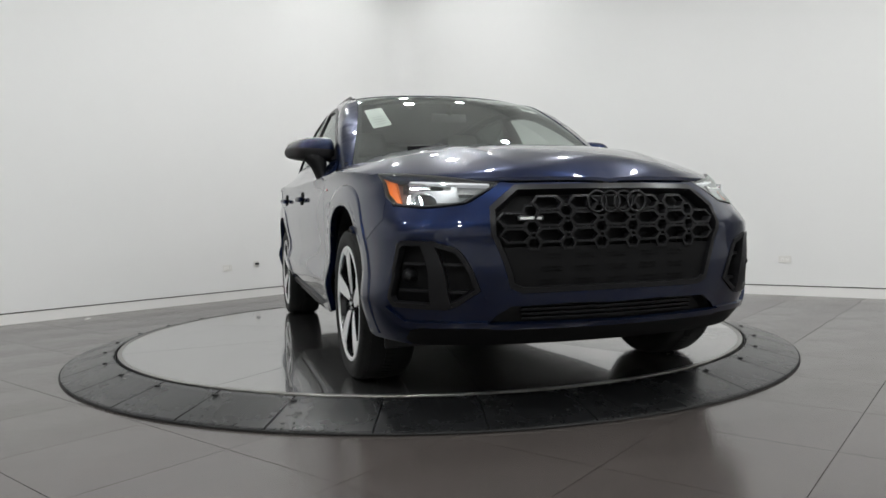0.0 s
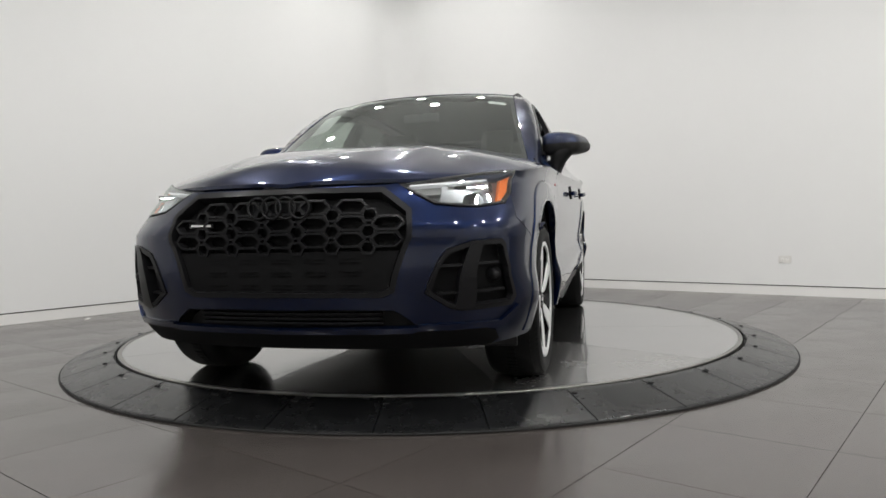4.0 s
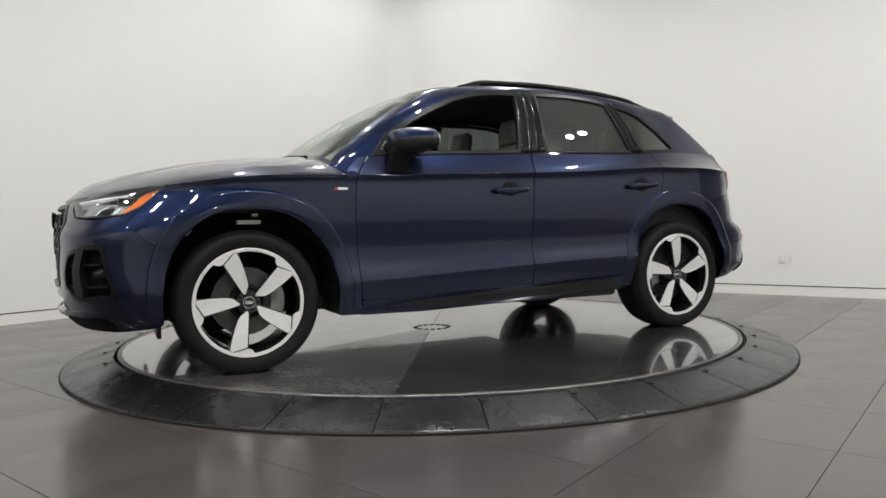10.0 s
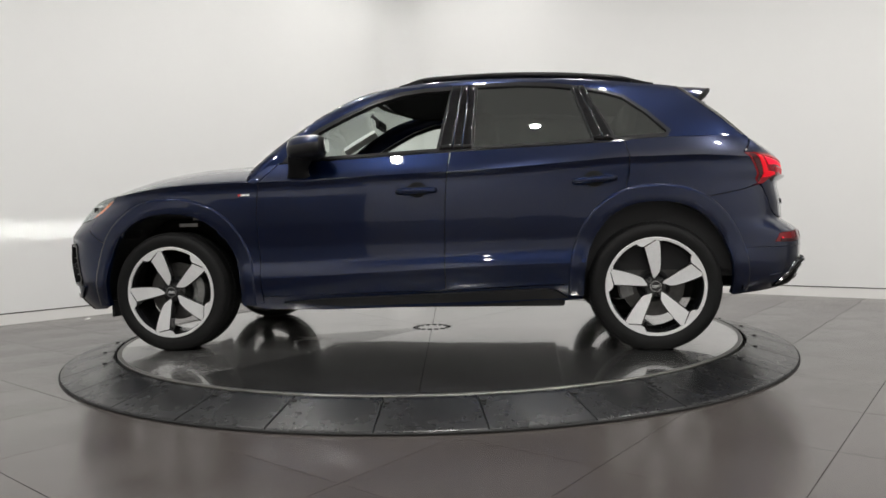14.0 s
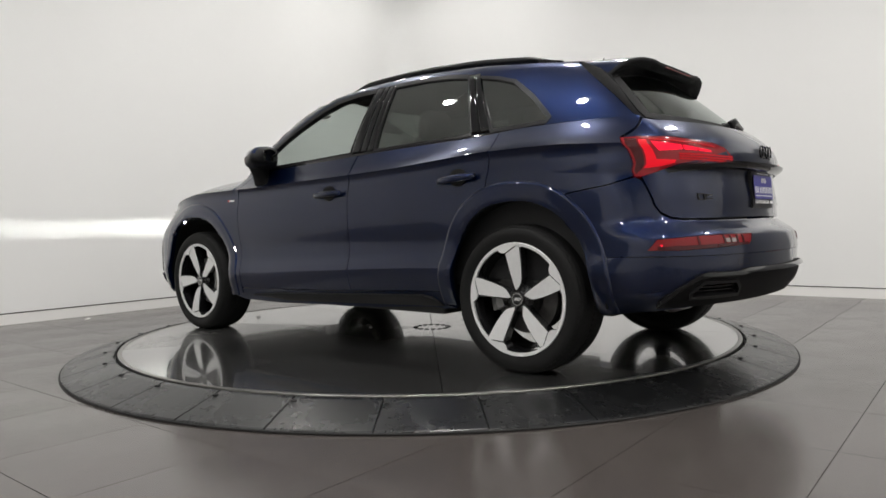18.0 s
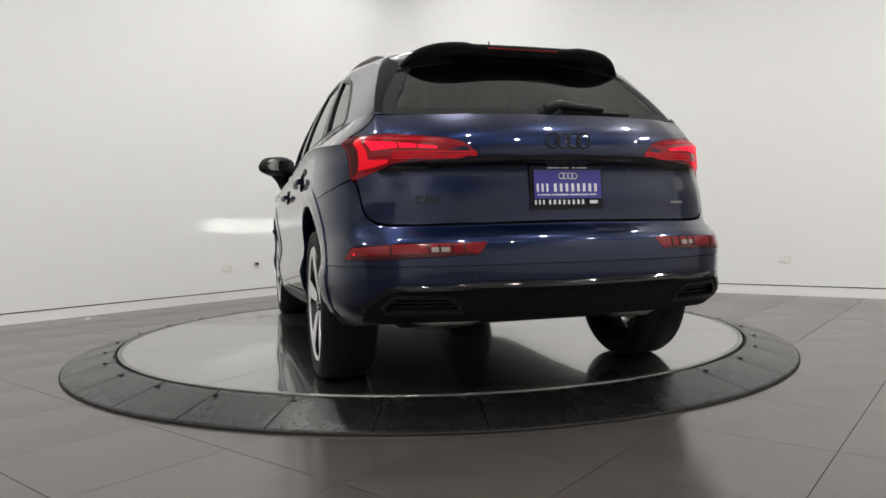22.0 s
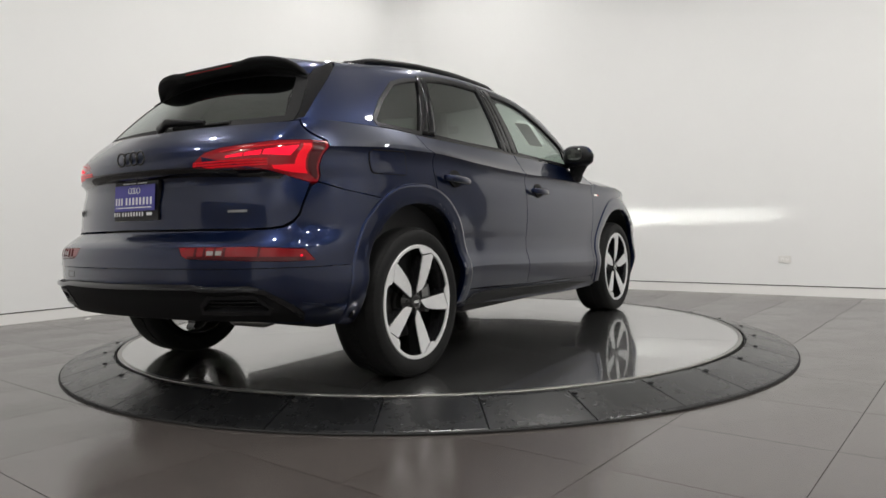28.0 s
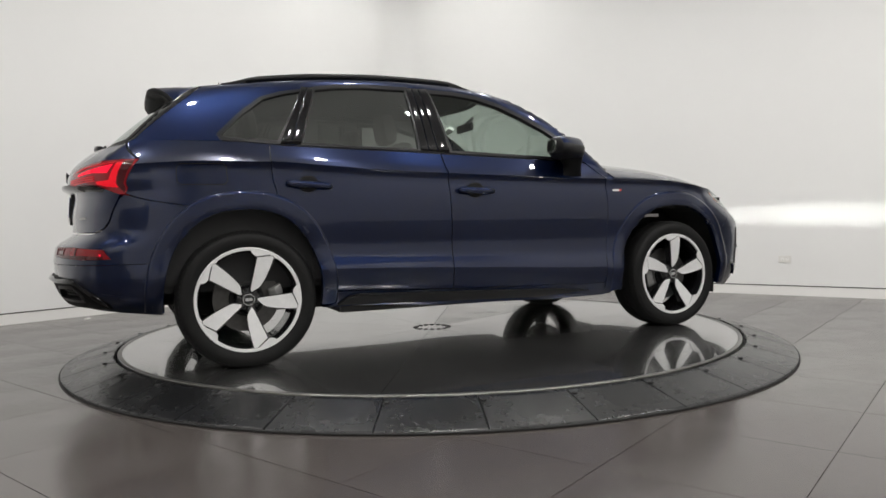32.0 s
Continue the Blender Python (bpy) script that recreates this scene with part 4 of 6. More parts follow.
def rear_box(y0, z0, y1, z1, out, thick, name, material, parent, label=""):
    """A flat piece set on the tailgate, following its slope."""
    a0, a1 = skin_signed_y(y0, z0), skin_signed_y(y1, z0)
    bm = bmesh.new()
    vs = []
    for o in (out, out - thick):
        for y, z in ((y0, z0), (y1, z0), (y1, z1), (y0, z1)):
            x = skin(ayr(abs(y)), z)[0]
            vs.append(bm.verts.new((x - o, y, z)))
    for q in ((0, 1, 2, 3), (7, 6, 5, 4), (0, 4, 5, 1), (1, 5, 6, 2), (2, 6, 7, 3), (3, 7, 4, 0)):
        bm.faces.new([vs[i] for i in q])
    bmesh.ops.recalc_face_normals(bm, faces=bm.faces)
    return part(name, bm, material, parent, label)


def skin_signed_y(y, z):
    return ayr(abs(y))


# model badge: plain bars, and a thin light bar on the other side
for y0, y1, z0, z1 in ((0.596, 0.556, 0.800, 0.804), (0.596, 0.556, 0.824, 0.828), (0.596, 0.591, 0.804, 0.824), (0.561, 0.556, 0.798, 0.824), (0.548, 0.510, 0.804, 0.808), (0.548, 0.510, 0.820, 0.824), (0.548, 0.543, 0.812, 0.820)):
    rear_box(y1, z0, y0, z1, 0.006, 0.006, "badge_bar", M_BADGE, tailgate)
rear_box(-0.60, 0.786, -0.52, 0.796, 0.004, 0.004, "badge_bar", M_CALIPER, tailgate)

# plate with its holder; all writing as plain bars
plate = rear_box(-0.158, 0.765, 0.158, 0.938, 0.012, 0.02, "plate_frame", M_SATIN, tailgate, "black dealer plate frame with pale lettering bars")
def plate_bar(y0, z0, y1, z1, m_, o=0.0, name="print_bar"):
    bm = bmesh.new()
    for i, (y, z) in enumerate(((y0, z0), (y1, z0), (y1, z1), (y0, z1))):
        x = -2.2766 - o + (z - 0.775) * 0.075
        bm.verts.new((x, y, z))
    bm.verts.ensure_lookup_table()
    fc = bm.faces.new(bm.verts[:])
    r = bmesh.ops.extrude_face_region(bm, geom=[fc])
    for v in r["geom"]:
        if isinstance(v, bmesh.types.BMVert):
            v.co.x += 0.0015
    bmesh.ops.recalc_face_normals(bm, faces=bm.faces)
    return part(name, bm, m_, plate)


plate_bar(-0.146, 0.808, 0.146, 0.922, M_PLATE_BLUE, 0.0, "plate")
# one plain bar for each sign of the large lines, one for each word of the small ones
for z0, z1, o, starts in ((0.834, 0.868, 0.0015, [0.136 - 0.0205 * k for k in range(3)] + [0.062 - 0.0252 * k for k in range(8)]),
                          (0.784, 0.804, 0.0005, [0.146 - 0.0172 * k for k in range(3)] + [0.086 - 0.0205 * k for k in range(8)])):
    for k, y in enumerate(starts):
        plate_bar(y - (0.0085 if k < 3 else 0.0110) * (1 if z0 > 0.8 else 0.82), z0 + 0.001, y, z1 - 0.001, M_WHITE, o)
for y0, y1 in ((0.134, 0.126), (0.121, 0.078), (0.073, 0.062), (0.057, 0.000), (-0.006, -0.088), (-0.094, -0.122)):
    plate_bar(y1, 0.8205, y0, 0.8255, M_WHITE, 0.0015)
for y0, y1 in ((0.086, 0.032), (0.026, -0.006), (-0.022, -0.036), (-0.042, -0.086)):
    plate_bar(y1, 0.927, y0, 0.9315, M_WHITE, 0.0005)
plate_bar(-0.128, 0.787, -0.092, 0.800, M_WHITE, 0.0005)
four_rings(plate, lambda u, v, o: (-2.2766 - 0.0012 - o + (0.897 + v - 0.775) * 0.075, u, 0.897 + v), 0.0118, 0.0015, 0.0188, M_WHITE)

# rear bumper with reflectors and a black diffuser
rear_pts = ([(A_REAR, 0.716), (-2.308, 0.711), (-2.20, 0.712), (-2.13, 0.720), (-2.092, 0.742), (-2.070, 0.773), (-2.046, 0.884), (-2.022, 0.903)] + SEAM_R[::-1][1:]
            + [S(*p) for p in ARCH_R if p[0] < -1.61] + [S(-1.83, 0.298), (-2.0, 0.318), (-2.3, 0.345), (A_REAR, 0.350)])
bm = panel(cut(rear_pts, 1, 0.5595, True), skin, 0.032, [REFLECTOR], keep=A_REAR, mirror=True, gap=0.0015)
bumper_rear = part("rear_bumper", bm, M_PAINT, car, "dark blue painted rear bumper")
bm = panel(cut(rear_pts, 1, 0.5595, False), lambda a, z: skin(a, z, -0.003), 0.032, [EXHAUST], keep=A_REAR, mirror=True, gap=0.0015)
part("lower_skin", bm, M_PAINT, bumper_rear)
BLADE = [(A_REAR, 0.493), (ayr(0.40), 0.497), (ayr(0.44), 0.495), (ayr(0.505), 0.487), (ayr(0.68), 0.490), (ayr(0.73), 0.476), (ayr(0.80), 0.42), (ayr(0.835), 0.365)]
bm = panel(BLADE + [(-2.0, 0.335), (-2.3, 0.342), (A_REAR, 0.346)], lambda a, z: skin(a, z, 0.008), 0.03, [EXHAUST], thick=0.03, gap=0, keep=A_REAR, mirror=True)
diffuser = part("diffuser", bm, M_MATT, bumper_rear, "grained black rear diffuser")
bm = panel(BLADE + [(p[0] - (0.012 if k < 2 else 0.0), p[1] - 0.021) for k, p in enumerate(BLADE[::-1])], lambda a, z: skin(a, z, 0.011 + min(max(0.9 * (0.498 - z), 0.0), 0.016) * step01((-2.1 - a) / 0.15)), 0.012, thick=0.02, gap=0, keep=A_REAR, mirror=True)
part("upper_blade", bm, M_GLOSS, bumper_rear, "gloss black blade over the diffuser")
bm = panel(EXHAUST, lambda a, z: skin(a, z, -0.05), 0.05, thick=0, gap=0)
outs = pair("exhaust_recess", bm, M_UNDER, diffuser)
bm = panel(shrink(EXHAUST, -0.004), lambda a, z: skin(a, z, 0.013), 0.03, [shrink(EXHAUST, 0.010)], thick=0.05, gap=0)
pair("exhaust_trim", bm, M_SATIN, diffuser)
for z in (0.388, 0.404, 0.420):
    bm = panel([(ayr(0.72), z), (ayr(0.72), z + 0.006), (ayr(0.485), z + 0.006), (ayr(0.485), z)], lambda a, z: skin(a, z, -0.015), 0.05, thick=0.012, gap=0)
    pair("exhaust_slat", bm, M_TRIM, diffuser)

bm = panel(shrink(REFLECTOR, 0.002), skin, 0.03, thick=0.02, gap=0)
refl = pair("rear_reflector", bm, M_RED, car, "long red rear reflector in the bumper")
bm = panel([(-2.325, 0.614), (-2.325, 0.631), (-2.395, 0.631), (-2.395, 0.614)], lambda a, z: skin(a, z, 0.002), 0.03, thick=0.004, gap=0)
pair("reversing_lamp", bm, M_WHITELENS, refl)
for a in (-2.162, -2.315, -2.358, -2.407, -2.452):
    bm = panel([(a + 0.005, 0.606), (a + 0.005, 0.644), (a - 0.005, 0.644), (a - 0.005, 0.606)], lambda a, z: skin(a, z, 0.0035), 0.03, thick=0.004, gap=0)
    pair("cell_divider", bm, M_RED_DEEP, refl)
bm = panel([(-1.955, 0.588), (-1.955, 0.601), (-2.05, 0.604), (-2.49, 0.611), (-2.487, 0.602), (-2.05, 0.5865)], lambda a, z: skin(a, z, 0.002), 0.03, thick=0.004, gap=0)
pair("lower_facet", bm, M_RED_DEEP, refl)
bm = panel([(-1.97, 0.603), (-1.97, 0.611), (-1.98, 0.611), (-1.98, 0.603)], lambda a, z: skin(a, z, 0.002), 0.03, thick=0.004, gap=0)
pair("marker", bm, M_REDLIT, refl)

# a fine moulded line at each corner and the square cover of the towing eye
bm = panel([(-1.885, 0.400), (-1.885, 0.405), (-1.984, 0.4165), (-1.984, 0.4115)], lambda a, z: skin(a, z, 0.003), 0.03, thick=0.006, gap=0)
pair("moulded_line", bm, M_PAINT, bumper_rear)
TOW = [(ayr(0.50), 0.512), (ayr(0.50), 0.541), (ayr(0.415), 0.541), (ayr(0.415), 0.512)]
bm = panel(TOW, lambda a, z: skin(a, z, -0.002), 0.03, [shrink(TOW, 0.0022)], thick=0.004, gap=0)
part("towing_eye_cover", bm, M_UNDER, bumper_rear)

# tail lamps: red lens with bright light strips under it
bm = panel(TAILLAMP, skin, 0.03, thick=0.03, gap=0.002)
lamps_r = pair("tail_lamp", bm, M_TAIL, car, "lit red wrap-round tail lamp")
def lamp_strip(y0, y1, z0, z1, tilt, material, out=0.003):
    """A light strip on both tail lamps between two widths and heights; tilt lowers its inner end."""
    n = 6
    up = [(ayr(y0 + (y1 - y0) * i / n), z1 - tilt * i / n) for i in range(n + 1)]
    down = [(ayr(y0 + (y1 - y0) * i / n), z0 - tilt * i / n) for i in range(n, -1, -1)]
    pair("light_strip", panel(up + down, lambda a, z: skin(a, z, out), 0.02, thick=0.003, gap=0), material, lamps_r)


# three bright bars that taper inwards, a bright hooked band outside them, thin fainter lamellae below, a dark outer rim
for pts, m_ in (([(-2.101, 1.057), (-2.232, 1.040), (-2.230, 1.020), (-2.117, 1.014)], M_REDLIT),
                ([(-2.240, 1.039), (-2.305, 1.030), (-2.305, 1.016), (-2.238, 1.019)], M_REDLIT),
                ([(-2.313, 1.029), (-2.385, 1.018), (-2.385, 1.010), (-2.313, 1.015)], M_REDLIT),
                ([(-2.048, 1.066), (-2.080, 1.066), (-2.100, 0.978), (-2.190, 0.974), (-2.185, 0.960), (-2.130, 0.946), (-2.062, 0.938)], M_REDBAND),
                ([(-1.990, 1.074), (-2.040, 1.074), (-2.053, 0.934), (-2.028, 0.914)], M_RED_DEEP),
                ([(-2.095, 1.070), (-2.30, 1.054), (-2.42, 1.038), (-2.42, 1.034), (-2.30, 1.049), (-2.095, 1.065)], M_REDSOFT)):
    pair("light_strip", panel(pts, lambda a, z: skin(a, z, 0.003), 0.03, thick=0.003, gap=0), m_, lamps_r)
for z, y1 in ((1.001, 0.375), (0.990, 0.372), (0.979, 0.378)):
    lamp_strip(0.680, y1, z - 0.003, z + 0.003, 0.008, M_REDSOFT)

# headlights: a deep dark housing, chrome steps, daytime strip, amber end, clear cover
BEAM_A = ayf(0.722)
bm = panel(HEADLIGHT, lambda a, z: skin(a, z, -0.06), 0.04, [[(BEAM_A - 0.064, 0.789), (BEAM_A + 0.050, 0.789), (BEAM_A + 0.050, 0.878), (BEAM_A - 0.064, 0.878)]], thick=0, gap=0)
heads = pair("headlight", bm, M_LEDHOUSE, car, "lit headlight under a clear cover")
bm = panel(HEADLIGHT, lambda a, z: skin(a, z, -0.001), 0.03, [shrink(HEADLIGHT, 0.009)], thick=0.07, gap=0.002)
pair("bezel", bm, M_SATIN, heads)
bm = panel(shrink(HEADLIGHT, 0.004), lambda a, z: skin(a, z, 0.001), 0.03, thick=0, gap=0)
lens = pair("lens_cover", bm, M_LENS, heads)
for o in lens:
    o.visible_shadow = False
bm = panel([(1.983, 0.936), (1.988, 0.845), (2.015, 0.808), (2.034, 0.805), (2.027, 0.86), (2.030, 0.930)], lambda a, z: skin(a, z, -0.012), 0.03, thick=0.02, gap=0)
pair("turn_signal", bm, M_AMBER, heads, "amber turn signal")
bm = panel([(2.400, 0.871), (2.247, 0.882), (2.075, 0.898), (2.075, 0.890), (2.247, 0.874), (2.400, 0.864)], lambda a, z: skin(a, z, -0.012), 0.03, thick=0.02, gap=0)
pair("daytime_strip", bm, M_DRL, heads, "thin white daytime light strip")
bm = panel([(2.398, 0.858), (BEAM_A + 0.075, 0.868), (BEAM_A + 0.075, 0.840), (2.221, 0.835), (2.345, 0.828)], lambda a, z: skin(a, z, -0.035), 0.03, thick=0.02, gap=0)
pair("reflector_step", bm, M_CALIPER, heads)


P_BEAM = Vector((1.926, 0.715, 0.866))
bm = bmesh.new()
box(bm, -0.012, -0.011, -0.0015, -0.008, 0.011, 0.0015, m=Matrix.Translation(P_BEAM))
pair("low_beam", bm, M_BEAM, heads, "bright white low beam")
bm = bmesh.new()
for b in ((-0.03, -0.045, 0.0075, 0.055, 0.045, 0.0115), (-0.03, -0.045, -0.022, 0.055, 0.045, -0.018), (-0.034, -0.045, -0.022, -0.03, 0.045, 0.0115),
          (0.051, -0.045, -0.0005, 0.055, 0.045, 0.0115), (0.051, -0.045, -0.022, 0.055, 0.045, -0.0058), (-0.03, 0.042, -0.022, 0.055, 0.045, 0.0115), (-0.03, -0.045, -0.022, 0.055, -0.042, 0.0115)):
    box(bm, *b, m=Matrix.Translation(P_BEAM))
pair("beam_hood", bm, M_UNDER, heads)
bm = bmesh.new()
for b in ((0.0552, -0.046, -0.0004, 0.0566, 0.046, 0.0118), (0.0552, -0.046, -0.0225, 0.0566, 0.046, -0.0059)):
    box(bm, *b, m=Matrix.Translation(P_BEAM))
pair("beam_bezel", bm, M_LEDHOUSE, heads)
_round = [(ayf(0.735 + 0.037 * math.cos(2 * math.pi * i / 16)), 0.807 + 0.037 * math.sin(2 * math.pi * i / 16)) for i in range(16)]
_slot = [(ayf(0.64), 0.850), (ayf(0.79), 0.850), (ayf(0.79), 0.880), (ayf(0.64), 0.880)]
bm = panel([(BEAM_A - 0.075, 0.803), (BEAM_A + 0.12, 0.797), (BEAM_A + 0.12, 0.905), (BEAM_A - 0.075, 0.928)], lambda a, z: skin(a, z, -0.022), 0.02, [_round, _slot], thick=0.008, gap=0)
pair("lamp_face", bm, M_LEDHOUSE, heads)
# the round main unit below it: a bright bowl at the back of a short grey tube
TUBE = Matrix.Translation(P_BEAM + Vector((0.022, 0.020, -0.0590))) @ pose(0, 0, 0, 0, 90, 0)
bm = bmesh.new()
lathe(bm, [(0.0005, -0.030), (0.016, -0.028), (0.0315, -0.020), (0.0315, -0.024), (0.0005, -0.035)], 28, m=TUBE)
pair("lamp_bowl", bm, M_BOWL, heads, smooth=True)
bm = bmesh.new()
lathe(bm, [(0.0325, -0.038), (0.0325, 0.022), (0.0332, 0.026), (0.0345, 0.026), (0.0350, 0.022), (0.0350, -0.038)], 28, closed=True, m=TUBE)
pair("lamp_tube", bm, M_LEDHOUSE, heads, smooth=True)

# flared lips round the wheel arches
def arch_band(inner, outer):
    bm = bmesh.new()
    rows = []
    for p, q in zip(inner, outer):
        row = []
        for k, o in ((0.0, -0.03), (0.0, -0.001), (0.05, 0.0012), (0.5, 0.0035), (0.85, 0.005), (1.0, 0.0052), (1.05, 0.0), (1.05, -0.004)):
            x, z = p[0] + (q[0] - p[0]) * k, p[1] + (q[1] - p[1]) * k
            row.append(bm.verts.new(skin(ax(x, z), z, o)))
        rows.append(row)
    for a, b in zip(rows, rows[1:]):
        for i in range(len(a) - 1):
            fc = bm.faces.new((a[i], a[i + 1], b[i + 1], b[i]))
            fc.smooth = 0 < i < 5
    bmesh.ops.recalc_face_normals(bm, faces=bm.faces)
    if sum(f.normal.y for f in bm.faces) < 0:
        bmesh.ops.reverse_faces(bm, faces=bm.faces)
    return bm


for cx, foot_z, rf, rr in ((AXLE, 0.275, (0.400, 0.455), (0.475, 0.535)), (-AXLE, 0.31, (0.385, 0.410), (0.468, 0.492))):
    bm = arch_band(arch_xz(cx, rf[0], rf[1], foot_z, 36), arch_xz(cx, rr[0], rr[1], foot_z, 36, 0.548))
    pair("arch_lip", bm, M_PAINT, car)

# ---- bonnet, cabin and glass ----
def nose_edge(y):
    """The bonnet's front edge, just above the grille and the lamps."""
    y = abs(y)
    a = ayf(min(y, 0.90))
    return skin(a, 0.884)[0] - 0.006


def base_x(y):
    """Where the windscreen dips under the bonnet's rear edge."""
    lo, hi = 0.80, 1.15
    for _ in range(24):
        m = (lo + hi) / 2
        if cabin_top(m, y)[2] > hood(m, y)[2]:
            lo = m
        else:
            hi = m
    return lo + 0.012


def HOOD_END(s):
    return base_x(min(0.93 * s, 0.79)) - 0.030 - 0.02 * step01((s - 0.86) / 0.14)


def hood_panel():
    bm = bmesh.new()
    nt, ns = 34, 30
    grid = []
    ends_x = [HOOD_END(k / ns) for k in range(ns + 1)]
    for j in range(-ns, ns + 1):
        row = []
        s = abs(j) / ns
        for i in range(nt + 1):
            t = i / nt
            e_y = s
            # a straight run from the nose (or lamp) edge to the screen edge at this share of the width
            y_guess = s * 0.93
            xf = nose_edge(min(y_guess, 0.86))
            for _ in range(4):
                ye = hood_edge_y(min(xf, 2.235)) * s
                xf = nose_edge(min(ye, 0.90))
            xb = ends_x[abs(j)]
            x = xf + (xb - xf) * t
            y = hood_edge_y(min(x, 2.235)) * s * 0.9955
            p = hood(x, y)
            z0 = hood(xf, hood_edge_y(min(xf, 2.235)) * s)[2]
            drop = (0.886 + 0.012 * s - z0) * (1 - step01(t / 0.10))
            row.append(bm.verts.new((p[0], math.copysign(p[1], j) if j else 0.0, p[2] + min(drop, 0.0))))
        grid.append(row)
    for a, b in zip(grid, grid[1:]):
        for i in range(nt):
            bm.faces.new((a[i], a[i + 1], b[i + 1], b[i])).smooth = True
    bmesh.ops.recalc_face_normals(bm, faces=bm.faces)
    if sum(f.normal.z for f in bm.faces) < 0:
        bmesh.ops.reverse_faces(bm, faces=bm.faces)
    bm.normal_update()
    inner = {}
    for e in [e for e in bm.edges if e.is_boundary]:
        e.smooth = False
        for v in e.verts:
            if v not in inner:
                inner[v] = bm.verts.new(v.co + Vector((0, 0, -0.014)))
        lp = e.link_loops[0]
        a, b = e.verts
        if lp.vert is not a:
            a, b = b, a
        bm.faces.new((b, a, inner[a], inner[b]))
    return bm


part("bonnet", hood_panel(), M_PAINT, car, "dark blue bonnet with soft ridges")


SCREEN_Y = 0.79


def head_x(y):
    return 0.27 - 0.17 * (y / 0.6) ** 2


ROOF_Y = 0.635
Z_TOP = lambda x: cabin_top(x, ROOF_Y)[2]


BASE_E = base_x(SCREEN_Y)


def screen_edge(t):
    """The windscreen's side edge from its foot (0) to its head (1), as (x, y)."""
    y = SCREEN_Y + (0.585 - SCREEN_Y) * t - 0.022 * math.sin(math.pi * t)
    x0, x1 = BASE_E, head_x(0.585)
    return (x0 + (x1 - x0) * t, y)


EDGE = [screen_edge(i / 10) for i in range(11)]
screen = [(base_x(SCREEN_Y * i / 8), SCREEN_Y * i / 8) for i in range(9)] + EDGE[1:] + [(head_x(0.585 * (7 - i) / 7), 0.585 * (7 - i) / 7) for i in range(1, 8)]
scr = [(y, x) for x, y in screen]


def half_top(u, v, out=0.0):
    x, y, z = cabin_top(v, u)
    return (x, y, z + out)


bm = panel(scr, lambda u, v: half_top(u, v, -0.004), 0.06, thick=0.004, gap=0.004, keep=0.0, mirror=True)
windscreen = part("windscreen", bm, M_SCREEN, car, "clear greenish windscreen glass")
windscreen.visible_shadow = False
# black band printed round the windscreen
def band(poly):
    bm = panel(poly, lambda u, v: half_top(u, v, -0.009), 0.05, thick=0.0, gap=0, keep=0.0, mirror=True)
    part("black_band", bm, M_UNDER, windscreen)


foot = [(SCREEN_Y * i / 8, base_x(SCREEN_Y * i / 8) - 0.004) for i in range(9)]
band(foot + [(y * 0.99, x - 0.035) for y, x in foot[::-1]])
head = [(0.585 * i / 8, head_x(0.585 * i / 8) + 0.004) for i in range(9)]
band(head + [(y, x + 0.035) for y, x in head[::-1]])
edge = [(y - 0.003, x) for x, y in EDGE]
bm = panel(edge + [(y - 0.026, x) for y, x in edge[::-1]], lambda u, v: half_top(u, v, -0.009), 0.05, thick=0.0, gap=0)
pair("black_band", bm, M_UNDER, windscreen)
# papers behind the glass
for y0, y1, x0, x1 in ((-0.605, -0.495, 0.705, 0.455), (0.47, 0.58, 0.43, 0.39)):
    bm = bmesh.new()
    vs = []
    for y, x in ((y0, x0), (y1, x0), (y1, x1), (y0, x1)):
        p = cabin_top(x, y)
        vs.append(bm.verts.new((p[0] - 0.006, p[1], p[2] - 0.012)))
    bm.faces.new(vs)
    r = bmesh.ops.extrude_face_region(bm, geom=bm.faces[:])
    for v in r["geom"]:
        if isinstance(v, bmesh.types.BMVert):
            v.co.z -= 0.002
    bmesh.ops.recalc_face_normals(bm, faces=bm.faces)
    part("window_sticker", bm, M_PAPER, windscreen, "white paper sticker behind the windscreen")
for k in range(4):
    bm = bmesh.new()
    vs = []
    for y, x in ((-0.59, 0.68 - k * 0.03), (-0.51, 0.68 - k * 0.03), (-0.51, 0.672 - k * 0.03), (-0.59, 0.672 - k * 0.03)):
        p = cabin_top(x, y)
        vs.append(bm.verts.new((p[0] - 0.006, p[1], p[2] - 0.0105)))
    bm.faces.new(vs)
    part("print_bar", bm, M_LEDHOUSE, windscreen)

# roof
ROOF_END = -1.595
roof_pts = ([(head_x(0.585 * i / 8), 0.585 * i / 8) for i in range(9)] + [(head_x(0.61) - 0.03, 0.615), (0.0, ROOF_Y), (-0.4, ROOF_Y), (-0.9, ROOF_Y), (-1.1, 0.628), (-1.3, 0.610), (-1.5, 0.576), (ROOF_END, 0.552), (ROOF_END, 0.3), (ROOF_END, 0.0)])
bm = panel([(y, x) for x, y in roof_pts], half_top, 0.06, thick=0.015, gap=0.002, keep=0.0, mirror=True)
roof = part("roof", bm, M_PAINT, car, "dark blue roof panel")
# glass sunroof panel over the front seats
sun = [(0.0, 0.10), (0.43, 0.06), (0.46, -0.9), (0.0, -0.92)]
bm = panel(sun, lambda u, v: half_top(u, v, 0.002), 0.08, thick=0.01, gap=0.0, keep=0.0, mirror=True)
part("sunroof", bm, M_GLOSS, roof, "dark glass sunroof")

